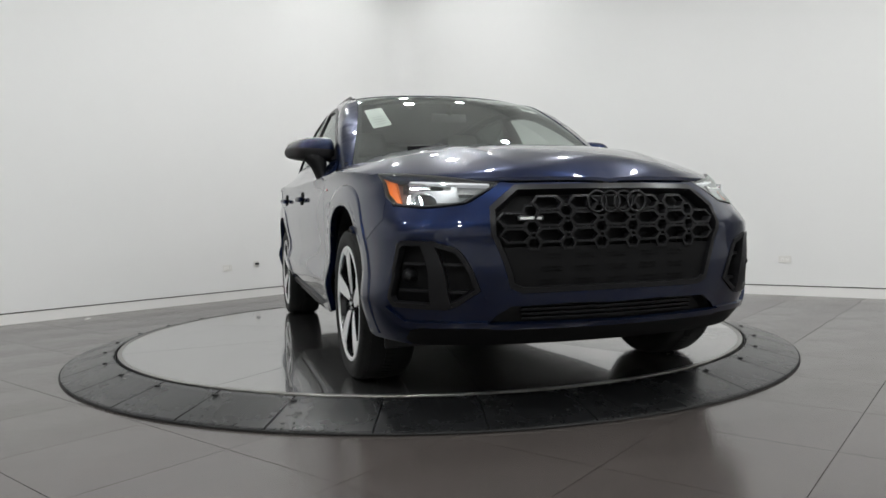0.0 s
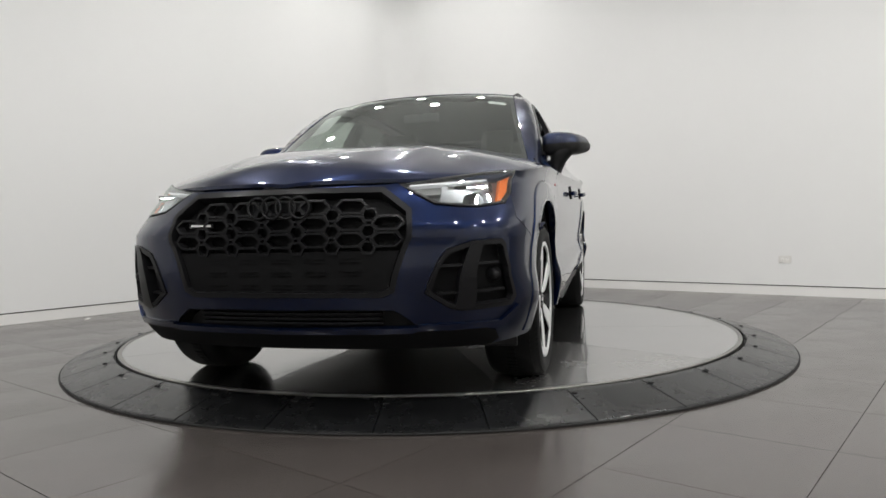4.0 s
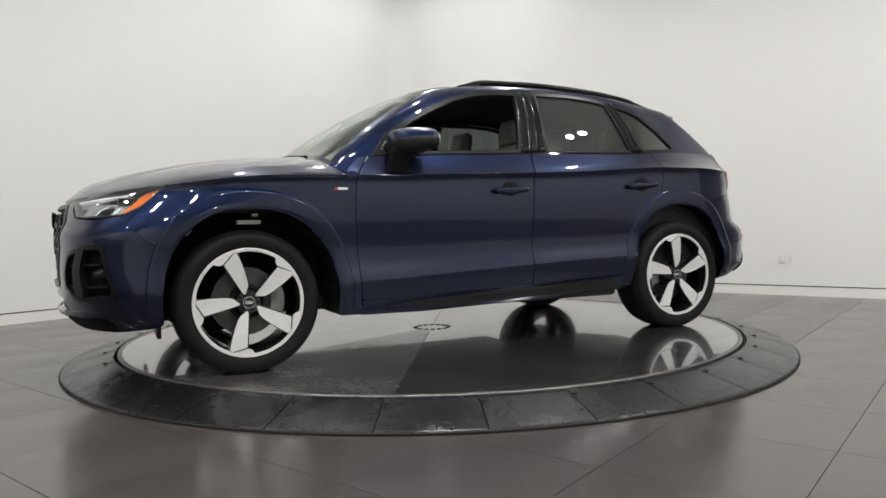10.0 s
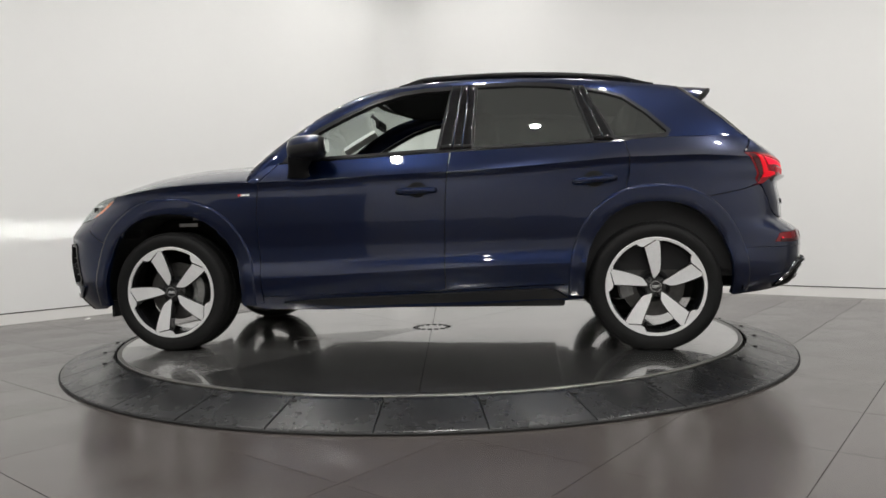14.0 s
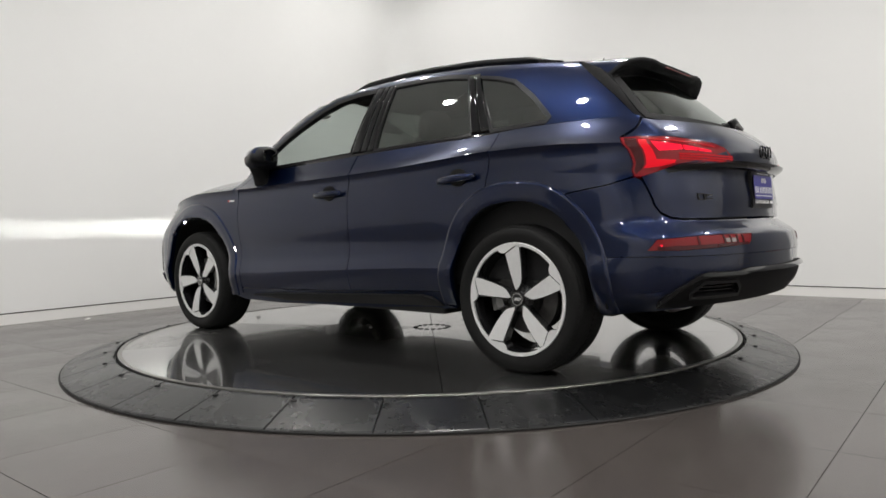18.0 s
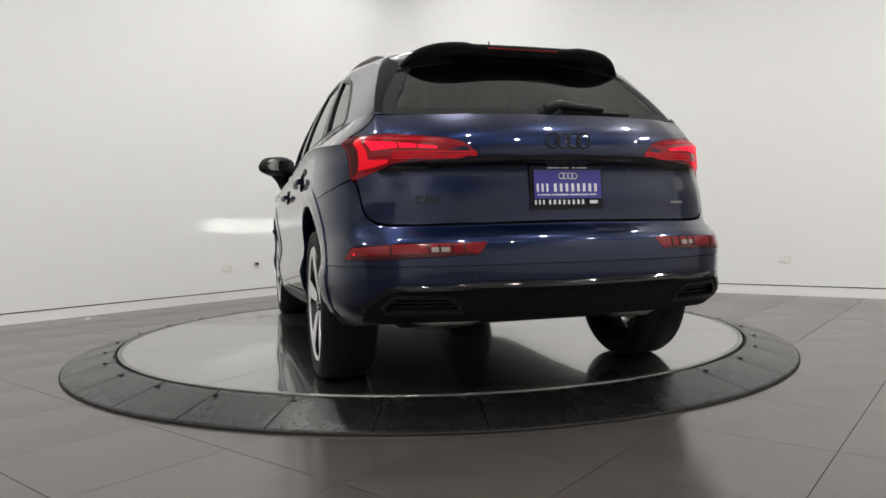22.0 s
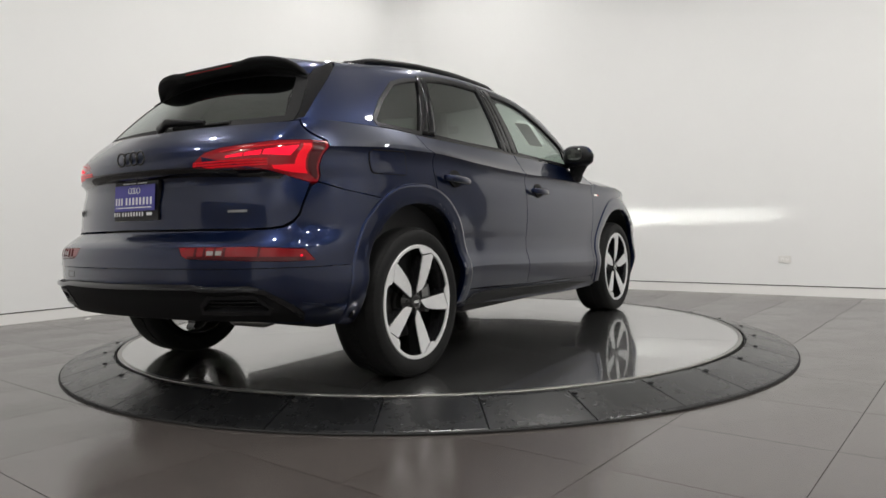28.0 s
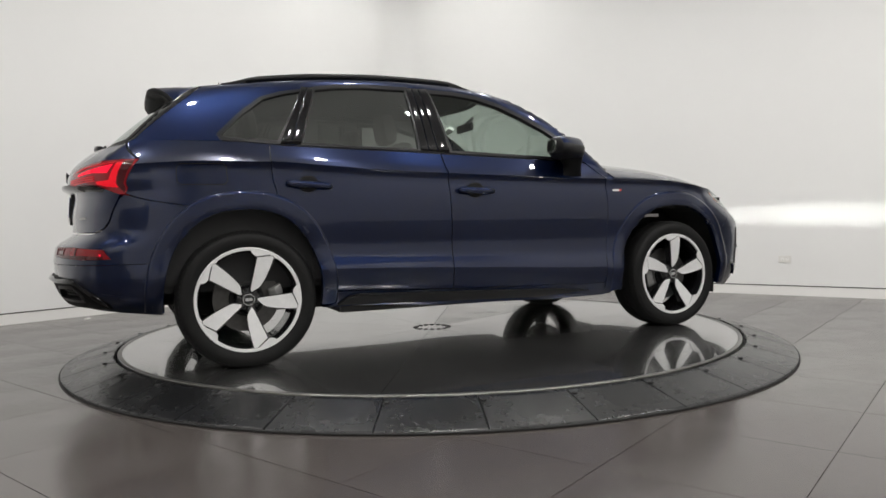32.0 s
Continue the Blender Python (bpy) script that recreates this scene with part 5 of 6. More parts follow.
# cabin sides: pillars and door frames round three windows
win_f = [(0.690, 1.122), (0.616, 1.220), (0.469, 1.308), (0.320, 1.386), (0.169, 1.455), (0.017, 1.499), (-0.135, 1.517), (-0.287, 1.521), (-0.212, 1.149), (0.2, 1.137), (0.5, 1.126)]
win_r = [(-0.435, 1.530), (-0.690, 1.531), (-0.860, 1.519), (-0.985, 1.500), (-1.095, 1.178), (-0.82, 1.164), (-0.415, 1.155)]
win_q = [(-1.052, 1.490), (-1.175, 1.466), (-1.275, 1.434), (-1.402, 1.334), (-1.512, 1.222), (-1.500, 1.203), (-1.215, 1.186)]
PAINT_END = [(-1.625, 1.463), (-1.645, 1.445), (-1.720, 1.380), (-1.830, 1.283), (-1.925, 1.190)]
side_out = ([(0.97, 1.005), (BASE_E + 0.014, cabin_top(BASE_E, SCREEN_Y)[2] - 0.012)] + [(p[0] + 0.004, cabin_top(*p)[2]) for p in EDGE[1:]] + [(0.07, Z_TOP(0.05))] + [(x, Z_TOP(x)) for x in (-0.1, -0.3, -0.5, -0.7, -0.9)] + [(-1.1, cabin_top(-1.1, 0.628)[2]), (-1.3, cabin_top(-1.3, 0.610)[2])]
            + [(-1.45, cabin_top(-1.45, 0.584)[2]), (-1.57, cabin_top(-1.57, 0.556)[2])] + PAINT_END + [(-1.935, 1.172)]
            + [(-1.93, belt_z(-1.93) - 0.004), (-1.7, belt_z(-1.7)), (-1.46, belt_z(-1.46)), (-1.146, belt_z(-1.146)), (-0.43, belt_z(-0.43)), (0.16, belt_z(0.16)), (0.49, belt_z(0.49)), (0.75, belt_z(0.75)), (0.80, 1.06), (0.86, 1.01)])
bm = panel(side_out, cabin_side, 0.035, [shrink(win_f, -0.020), shrink(win_r, -0.018), shrink(win_q, -0.014)], thick=0.010, gap=0.001)
sides = pair("cabin_side", bm, M_PAINT, car)
# gloss black fins between the pillars and the rear window
fin = PAINT_END + [(-1.935, 1.174), (-1.965, 1.180), (-1.952, 1.210), (-1.882, 1.292), (-1.792, 1.380), (-1.70, 1.452), (-1.585, cabin_top(-1.585, 0.552)[2])]
bm = panel(fin, cabin_side, 0.03, thick=0.003, gap=0.001)
pair("window_fin", bm, M_GLOSS, sides)
# black frames
for w, o in ((win_f, 0.020), (win_r, 0.018), (win_q, 0.014)):
    bm = panel(shrink(w, -o), lambda x, z: (cabin_side(x, z)[0], cabin_side(x, z)[1] + 0.003, z), 0.05, [shrink(w, 0.006)], thick=0.03, gap=0)
    pair("window_frame", bm, M_SATIN, sides)
# black pillar covers: crowned strips, those between the doors with a joint
def pillar_cover(f0, f1, low, high):
    """A strip between two fractions of a pillar's width; low and high are its (front x, rear x, z)."""
    def at(s_, t_):
        x0, x1 = low[0] + (high[0] - low[0]) * t_, low[1] + (high[1] - low[1]) * t_
        return x0 + (x1 - x0) * s_, low[2] + (high[2] - low[2]) * t_

    bm = bmesh.new()
    n, m_ = 6, 10
    front, back = [], []
    for j in range(m_ + 1):
        fr, bk = [], []
        for i in range(n + 1):
            x, z = at(f0 + (f1 - f0) * i / n, j / m_)
            q = cabin_side(x, z)
            crown = 0.004 + 0.0010 * math.sin(math.pi * i / n)
            fr.append(bm.verts.new((q[0], q[1] + crown, z)))
            bk.append(bm.verts.new((q[0], q[1] - 0.016, z)))
        front.append(fr)
        back.append(bk)
    for j in range(m_):
        for i in range(n):
            bm.faces.new((front[j][i], front[j][i + 1], front[j + 1][i + 1], front[j + 1][i])).smooth = True
            bm.faces.new((back[j][i], back[j + 1][i], back[j + 1][i + 1], back[j][i + 1]))
        for i in (0, n):
            bm.faces.new((front[j][i], front[j + 1][i], back[j + 1][i], back[j][i]))
    for j in (0, m_):
        for i in range(n):
            bm.faces.new((front[j][i], front[j][i + 1], back[j][i + 1], back[j][i]))
    bmesh.ops.recalc_face_normals(bm, faces=bm.faces)
    pair("pillar_cover", bm, M_GLOSS, sides)


for f0, f1 in ((0.0, 0.40), (0.42, 0.70), (0.72, 1.0)):
    pillar_cover(f0, f1, (-0.222, -0.408, 1.141), (-0.292, -0.430, 1.542))
for f0, f1 in ((0.0, 0.49), (0.51, 1.0)):
    pillar_cover(f0, f1, (-1.098, -1.208, 1.172), (-0.988, -1.054, 1.511))
# strip along the foot of the windows
strip = [(0.74, 1.106), (0.49, 1.117), (0.16, 1.129), (-0.43, 1.149), (-1.146, 1.167), (-1.50, 1.19), (-1.50, 1.178), (-1.146, 1.155), (-0.43, 1.137), (0.16, 1.117), (0.49, 1.105), (0.74, 1.094)]
bm = panel(strip, lambda x, z: (x, cabin_side(x, z)[1] + 0.006, z), 0.06, thick=0.012, gap=0)
pair("window_strip", bm, M_GLOSS, sides)


def pane(name, w, label, material, both_sides=True, out=-0.008):
    bm = panel(w, lambda x, z: (x, cabin_side(x, z)[1] + out, z), 0.06, thick=0.004, gap=-0.004)
    if both_sides:
        obs = pair(name, bm, material, car, label)
    else:
        obs = (part(name, mirrored(bm), material, car, label),)
        bm.free()
    for o in obs:
        o.visible_shadow = False


pane("front_side_window", win_f, "clear greenish front side window, closed", M_GLASS, False)
pane("rear_side_window", win_r, "dark privacy glass rear side window", M_PRIV)
pane("quarter_window", win_q, "dark privacy glass quarter window", M_PRIV)
# small fixed triangle ahead of the front window, black
bm = panel([(0.690, 1.122), (0.600, 1.212), (0.545, 1.255), (0.585, 1.118)], lambda x, z: (x, cabin_side(x, z)[1] - 0.002, z), 0.05, thick=0.01, gap=0)
pair("mirror_triangle", bm, M_GLOSS, sides)

# rear window
def back_y(z):
    return 0.668 - 0.30 * (z - 1.165) - 0.9 * (z - 1.165) ** 2


rg = [(0.0, 1.160)] + [(0.3, 1.163), (0.5, 1.167), (0.62, 1.170), (0.655, 1.174)] + [(back_y(z), z) for z in (1.22, 1.28, 1.34, 1.40, 1.44)] + [(0.3, 1.475), (0.0, 1.485)]
bm = panel(rg, cabin_back, 0.05, thick=0.004, gap=0.002, keep=0.0, mirror=True)
rear_window = part("rear_window", bm, M_PRIV, car, "dark privacy glass rear window")
rear_window.visible_shadow = False
bm = panel([(p[0] + (0.02 if p[0] > 0.01 else 0), p[1]) for p in rg], lambda y, z: (cabin_back(y, z)[0] - 0.002, y, z), 0.05, [shrink(rg, 0.030, 0.0)], thick=0.006, gap=0, keep=0.0, mirror=True)
part("black_band", bm, M_MATT, rear_window)

# roof spoiler: its painted top runs on from the roof, the deep hollow below it is black
SP_Y = 0.563
sp_tip_z = curve([(0, 1.514), (0.40, 1.514), (0.50, 1.521), (0.66, 1.517), (0.80, 1.502), (0.89, 1.478), (0.95, 1.445), (1.0, 1.402)])
sp_under_z = curve([(0, 1.470), (0.33, 1.470), (0.55, 1.456), (0.66, 1.444), (0.80, 1.428), (0.90, 1.412), (1.0, 1.396)])


def spoiler(top):
    bm = bmesh.new()
    rows = []
    n = 30
    for j in range(-n, n + 1):
        y = SP_Y * j / n
        t = abs(j) / n
        tip = -1.855 + 0.02 * t * t + 0.125 * t ** 6
        zt, zu = sp_tip_z(t), sp_under_z(t)
        front = ROOF_END - 0.003
        zf = cabin_top(front, y * 0.985)[2]
        xg = cabin_back(min(abs(y), 0.550), zu)[0]
        if top:
            prof = [(front, zf - 0.012), (front - 0.001, zf)]
            for k in (0.25, 0.5, 0.75):
                prof.append((front + (tip + 0.012 - front) * k, zf + (zt - zf) * k + 0.004 * math.sin(math.pi * k)))
            prof.append((tip + 0.012, zt + 0.0005))
        else:
            prof = [(tip + 0.012, zt), (tip + 0.003, zt - 0.003), (tip, zt - 0.010), (tip + 0.004, zt - 0.024), (tip + 0.04, zt - 0.044), ((tip + xg) / 2 + 0.035, max(zu + 0.022, (zt + zu) / 2 - 0.03)), (xg - 0.004, zu + 0.004), (xg + 0.03, zu + 0.004)]
        rows.append([bm.verts.new((x, y, z)) for x, z in prof])
    for a, b in zip(rows, rows[1:]):
        for i in range(len(a) - 1):
            bm.faces.new((a[i], a[i + 1], b[i + 1], b[i])).smooth = True
    if not top:
        bm.faces.new(rows[0])
        bm.faces.new(rows[-1][::-1])
    bmesh.ops.recalc_face_normals(bm, faces=bm.faces)
    return bm


spoil = part("roof_spoiler", spoiler(True), M_PAINT, car, "dark blue roof spoiler with a black hollow underside")
part("underside", spoiler(False), M_MATT, spoil, "black underside and rear edge")
bm = bmesh.new()
box(bm, -1.853, -0.17, 1.493, -1.846, 0.17, 1.5, 0.002)
part("third_brake_lamp", bm, M_RED, spoil, "dark red high brake lamp")

# roof rails
def rail():
    bm = bmesh.new()
    pts, rad = [], []
    n = 30
    for i in range(n + 1):
        x = 0.05 + (-1.47 - 0.05) * i / n
        lift = min(step01((0.05 - x) / 0.16), step01((x + 1.47) / 0.22))
        y = 0.592 - 0.018 * abs(i / n - 0.5) * 2 - 0.030 * step01((-0.9 - x) / 0.6)
        pts.append((x, y, cabin_top(x, y)[2] + 0.001 + 0.014 * lift))
        rad.append((0.004 + 0.013 * lift, 0.010 + 0.006 * lift))
    tube(bm, pts, rad, 10)
    # webs that carry the rail at its ends
    for x0, x1 in ((0.02, -0.10), (-1.34, -1.44)):
        for k in range(4):
            xa, xb = x0 + (x1 - x0) * k / 4, x0 + (x1 - x0) * (k + 1) / 4
            w = 0.030 * step01((-0.9 - xa) / 0.6)
            zt = cabin_top((xa + xb) / 2, 0.585 - w)[2]
            box(bm, min(xa, xb), 0.572 - w, zt - 0.01, max(xa, xb), 0.592 - w, zt + 0.002 + 0.020 * min(step01((0.05 - (xa + xb) / 2) / 0.16), step01(((xa + xb) / 2 + 1.47) / 0.22)))
    return bm


pair("roof_rail", rail(), M_SATIN, car, "black roof rail")

# aerial fin, wipers
bm = bmesh.new()
zt = cabin_top(-1.42, 0)[2]
lathe(bm, [(0.030, 0.0), (0.028, 0.010), (0.012, 0.022), (0.006, 0.03), (0.004, 0.075), (0.0025, 0.08)], 14, m=Matrix.Translation((-1.42, 0, zt - 0.004)))
part("aerial", bm, M_TRIM, roof, smooth=True)
bm = bmesh.new()
pb = cabin_back(0.0, 1.185)
tube(bm, [(pb[0] - 0.03, 0.02, 1.178), (pb[0] - 0.035, -0.04, 1.206), (cabin_back(0.26, 1.192)[0] - 0.030, -0.26, 1.192)], [(0.028, 0.016), (0.020, 0.015), (0.010, 0.010)], 10)
wiper = part("rear_wiper", bm, M_SATIN, car, "black rear wiper at rest")
bm = bmesh.new()
tube(bm, [(cabin_back(0.05, 1.182)[0] - 0.010, -0.06, 1.182), (cabin_back(0.36, 1.180)[0] - 0.012, -0.40, 1.180)], (0.010, 0.008), 8)
part("blade", bm, M_UNDER, wiper)
bm = bmesh.new()
lathe(bm, [(0.028, 0.0), (0.026, 0.03), (0.012, 0.036), (0.001, 0.037)], 16, "z", m=Matrix.Translation((pb[0] + 0.005, 0.02, 1.172)) @ pose(0, 0, 0, 0, -90, 0))
part("pivot", bm, M_SATIN, wiper, smooth=True)
for y0, y1 in ((0.50, 0.02), (-0.02, -0.48)):
    bm = bmesh.new()
    pts = []
    for i in range(8):
        y = y0 + (y1 - y0) * i / 7
        x = base_x(y) - 0.012 - 0.03 * i / 7
        pts.append((x, y, cabin_top(x, y)[2] + 0.004))
    tube(bm, pts, 0.007, 6)
    part("front_wiper", bm, M_SATIN, windscreen)

# door handles
def handle(x0, x1, z0, z1, doors):
    bm = bmesh.new()
    pts, n = [], 10
    for i in range(n + 1):
        t = i / n
        x, z = x0 + (x1 - x0) * t, z0 + (z1 - z0) * t
        bow = 0.036 * math.sin(math.pi * min(max(t, 0.02), 0.98)) ** 0.35 + 0.004
        pts.append((x, skin(ax(x, z), z)[1] + bow, z))
    tube(bm, pts, [(0.013 + 0.005 * math.sin(math.pi * i / n) ** 0.3, 0.011) for i in range(n + 1)], 10)
    h = pair("door_handle", bm, M_PAINT, doors, "dark blue door handle")
    xm, zm = (x0 + x1) / 2, (z0 + z1) / 2
    k = 20
    # a raised black oval stands in for the shade in the painted grip hollow
    poly = [S(xm + 0.056 * math.cos(2 * math.pi * i / k), zm + 0.006 + 0.044 * math.sin(2 * math.pi * i / k)) for i in range(k)]
    bm = panel(poly, lambda a, z: skin(a, z, 0.007), 0.02, thick=0.007, gap=0)
    pair("grip_recess", bm, M_MATT, doors)


handle(0.014, -0.214, 0.911, 0.918, doors_f)
handle(-0.968, -1.205, 0.938, 0.953, doors_r)

# door mirrors
def mirror_shell(lower, back=False):
    bm = bmesh.new()
    nu, nv = 24, 12
    rows = []
    for i in range(nv + 1):
        v = -math.pi / 2 + math.pi * i / nv
        row = []
        for j in range(nu):
            u = 2 * math.pi * j / nu
            cx, cy, cz = math.cos(v) * math.cos(u), math.cos(v) * math.sin(u), math.sin(v)
            p = [math.copysign(abs(c) ** 0.54, c) for c in (cx, cy, cz)]
            x = 0.130 * p[0] if p[0] > 0 else 0.102 * p[0]
            y = 0.112 * p[1] - 0.046 * p[0] - (0.030 * max(p[2], 0) if p[1] > 0 else 0.0)
            z = (0.072 if p[2] > 0 else 0.066 - 0.006 * p[1] + 0.012 * p[0]) * p[2] * (1.0 - 0.05 * p[1])
            row.append(bm.verts.new((0.515 + x, 0.957 + y, 1.178 + z)))
        rows.append(row)
    for a, b in zip(rows, rows[1:]):
        for j in range(nu):
            k = (j + 1) % nu
            bm.faces.new((a[j], a[k], b[k], b[j])).smooth = True
    bmesh.ops.remove_doubles(bm, verts=bm.verts, dist=0.0005)
    bmesh.ops.bisect_plane(bm, geom=list(bm.verts) + list(bm.edges) + list(bm.faces), plane_co=(0.505, 0.98, 1.186), plane_no=(0.05, -0.06, 1), clear_inner=not lower, clear_outer=lower)
    if not lower:
        bmesh.ops.bisect_plane(bm, geom=list(bm.verts) + list(bm.edges) + list(bm.faces), plane_co=(0.435, 0.98, 0), plane_no=(1, 0.12, 0), clear_inner=not back, clear_outer=back)
    return bm


caps = pair("door_mirror", mirror_shell(False), M_PAINT, car, "dark blue door mirror with a black lower shell")
pair("lower_shell", mirror_shell(True), M_TRIM, caps)
pair("glass_surround", mirror_shell(False, True), M_TRIM, caps)
bm = bmesh.new()
rows = []
for cx, cy, z, rx, ry in ((0.575, 0.898, 0.992, 0.110, 0.020), (0.588, 0.902, 1.008, 0.084, 0.026), (0.598, 0.906, 1.032, 0.064, 0.034), (0.596, 0.912, 1.070, 0.058, 0.046),
                          (0.582, 0.926, 1.105, 0.070, 0.060), (0.558, 0.944, 1.138, 0.086, 0.078), (0.542, 0.954, 1.155, 0.086, 0.084)):
    rows.append([bm.verts.new((cx + rx * math.cos(2 * math.pi * i / 20), cy + ry * math.sin(2 * math.pi * i / 20), z)) for i in range(20)])
for a, b in zip(rows, rows[1:]):
    for i in range(20):
        bm.faces.new((a[i], a[(i + 1) % 20], b[(i + 1) % 20], b[i])).smooth = True
pair("mirror_foot", bm, M_MATT, caps)
bm = bmesh.new()
k = 20
vs = [bm.verts.new((0.4065 - 0.004 * math.cos(2 * math.pi * i / k), 0.974 + 0.056 * math.copysign(abs(math.cos(2 * math.pi * i / k)) ** 0.7, math.cos(2 * math.pi * i / k)),
                    1.184 + 0.040 * math.copysign(abs(math.sin(2 * math.pi * i / k)) ** 0.7, math.sin(2 * math.pi * i / k)))) for i in range(k)]
fc = bm.faces.new(vs)
bm.normal_update()
if fc.normal.x > 0:
    fc.normal_flip()
r = bmesh.ops.extrude_face_region(bm, geom=[fc])
for g in r["geom"]:
    if isinstance(g, bmesh.types.BMVert):
        g.co.x -= 0.006
bmesh.ops.recalc_face_normals(bm, faces=bm.faces)
pair("mirror_glass", bm, M_MIRROR, caps)


# ---- wheels ----
TYRE_R = 0.359


def blade_y(r):
    """How far the face of a spoke lies behind the wheel's outer face, at radius r."""
    return -0.0085 - 0.022 * max(1 - r / 0.25, 0.0) ** 1.5


def wheel(x, side, spin):
    """A wheel at x on the left (side 1) or right (-1), its spokes turned by spin degrees."""
    base = Matrix.Translation((x, side * 0.922, TYRE_R - 0.005)) @ (Matrix.Identity(4) if side > 0 else pose(0, 0, 0, 0, 0, 180))
    # in the wheel's space y points outwards and its outer face lies at y = 0

    def turned(profile, n=64):
        bm = bmesh.new()
        lathe(bm, profile, n, "y", m=base)
        bmesh.ops.recalc_face_normals(bm, faces=bm.faces)
        return bm
    tyre_bm = turned([(0.272, -0.012), (0.285, -0.006), (0.305, 0.0), (0.330, -0.002), (0.344, -0.012), (0.355, -0.030), (TYRE_R, -0.060), (TYRE_R, -0.200), (0.352, -0.232), (0.335, -0.250), (0.300, -0.256), (0.265, -0.240), (0.262, -0.02)], 72)
    for f in tyre_bm.faces:
        f.smooth = True
    w = part("wheel", tyre_bm, M_TYRE, car, "black tyre on a five-spoke alloy wheel")
    # tread blocks, and ribs over the shoulder
    bm = bmesh.new()
    for i in range(84):
        a = 2 * math.pi * i / 84
        vs = []
        for e in (-0.004, 0.0022):
            for aa, rr, yy in ((a, 0.357, -0.044), (a + 0.046, 0.357, -0.044), (a + 0.050, 0.3425, -0.0105), (a + 0.004, 0.3425, -0.0105)):
                vs.append(bm.verts.new(base @ Vector((math.cos(aa) * (rr + e * 0.7), yy + e * 0.7, math.sin(aa) * (rr + e * 0.7)))))
        for q in ((0, 1, 5, 4), (1, 2, 6, 5), (2, 3, 7, 6), (3, 0, 4, 7), (4, 5, 6, 7)):
            bm.faces.new([vs[k] for k in q])
        for y0, y1, sl in ((-0.215, -0.165, 0.02), (-0.155, -0.112, -0.015), (-0.102, -0.052, 0.02)):
            vs = []
            for r in (TYRE_R - 0.006, TYRE_R + 0.004 - 0.010 * (1 if min(abs(y0 + 0.215), abs(y1 + 0.052)) < 0.01 else 0)):
                for aa, yy in ((a + sl * 0, y0), (a + 0.052, y0), (a + 0.052 + sl, y1), (a + sl, y1)):
                    vs.append(bm.verts.new(base @ Vector((math.cos(aa) * r, yy, math.sin(aa) * r))))
            for q in ((0, 1, 5, 4), (1, 2, 6, 5), (2, 3, 7, 6), (3, 0, 4, 7), (4, 5, 6, 7)):
                bm.faces.new([vs[k] for k in q])
    bmesh.ops.recalc_face_normals(bm, faces=bm.faces)
    part("tread", bm, M_TYRE, w)
    bm = turned([(0.270, -0.014), (0.270, -0.020), (0.258, -0.050), (0.252, -0.120), (0.250, -0.23), (0.244, -0.23), (0.244, -0.05), (0.250, -0.022), (0.252, -0.014)])
    part("rim_barrel", bm, M_RIMBLK, w, smooth=True)
    bm = turned([(0.2725, -0.013), (0.2715, -0.0072), (0.269, -0.0058), (0.2555, -0.0075), (0.2545, -0.018), (0.268, -0.020)])
    part("rim_lip", bm, M_ALLOY, w, "bright machined rim edge")
    # black back of the spokes
    bm = bmesh.new()
    for k in range(5):
        a = radians(spin + 72 * k)
        m = base @ Matrix.Rotation(-a, 4, "Y")
        # spoke body: broad, black, sunk
        pts = [(0.035, -0.013), (0.138, -0.029), (0.220, -0.044), (0.226, -0.064), (0.2455, -0.083), (0.258, -0.045), (0.261, 0.0), (0.2535, 0.060), (0.247, 0.052), (0.194, 0.0475), (0.097, 0.0400), (0.060, 0.020), (0.035, 0.012)]
        top = [bm.verts.new(m @ Vector((r, blade_y(r) - 0.0045, h))) for r, h in pts]
        bot = [bm.verts.new(m @ Vector((r, -0.075, h * 0.85))) for r, h in pts]
        bm.faces.new(top)
        bm.faces.new(bot[::-1])
        for i in range(len(pts)):
            j = (i + 1) % len(pts)
            bm.faces.new((top[i], bot[i], bot[j], top[j]))
    bmesh.ops.recalc_face_normals(bm, faces=bm.faces)
    part("spoke_web", bm, M_RIMBLK, w)
    for k in range(5):
        a = radians(spin + 72 * k)
        m = base @ Matrix.Rotation(-a, 4, "Y")
        bm = bmesh.new()
        pts = [(0.043, -0.002), (0.058, 0.0118), (0.075, 0.0270), (0.097, 0.0345), (0.140, 0.0400), (0.194, 0.0430), (0.2485, 0.0425), (0.2522, 0.026), (0.2190, -0.0365), (0.138, -0.0237), (0.055, -0.0095)]
        top = [bm.verts.new(m @ Vector((r, blade_y(r), h))) for r, h in pts]
        bot = [bm.verts.new(m @ Vector((r, blade_y(r) - 0.004, h * 1.02))) for r, h in pts]
        bm.faces.new(top)
        for i in range(len(pts)):
            j = (i + 1) % len(pts)
            bm.faces.new((top[i], bot[i], bot[j], top[j]))
        bmesh.ops.recalc_face_normals(bm, faces=bm.faces)
        part("spoke", bm, M_ALLOY, w, "machined silver spoke blade")
        # ears of the rim edge that frame the end of the spoke
        for ear in ([(0.2578, 0.0255), (0.2238, -0.0425), (0.2265, -0.0610)] + [(0.2575 * math.cos(radians(d)), 0.2575 * math.sin(radians(d))) for d in (-19, -14, -9, -4, 1)],
                    [(0.2535, 0.0462), (0.2455, 0.0500), (0.2490, 0.0655), (0.2545, 0.0392)]):
            bm = bmesh.new()
            top = [bm.verts.new(m @ Vector((r, -0.0068, h))) for r, h in ear]
            bot = [bm.verts.new(m @ Vector((r, -0.0125, h))) for r, h in ear]
            bm.faces.new(top)
            for i in range(len(ear)):
                j = (i + 1) % len(ear)
                bm.faces.new((top[i], bot[i], bot[j], top[j]))
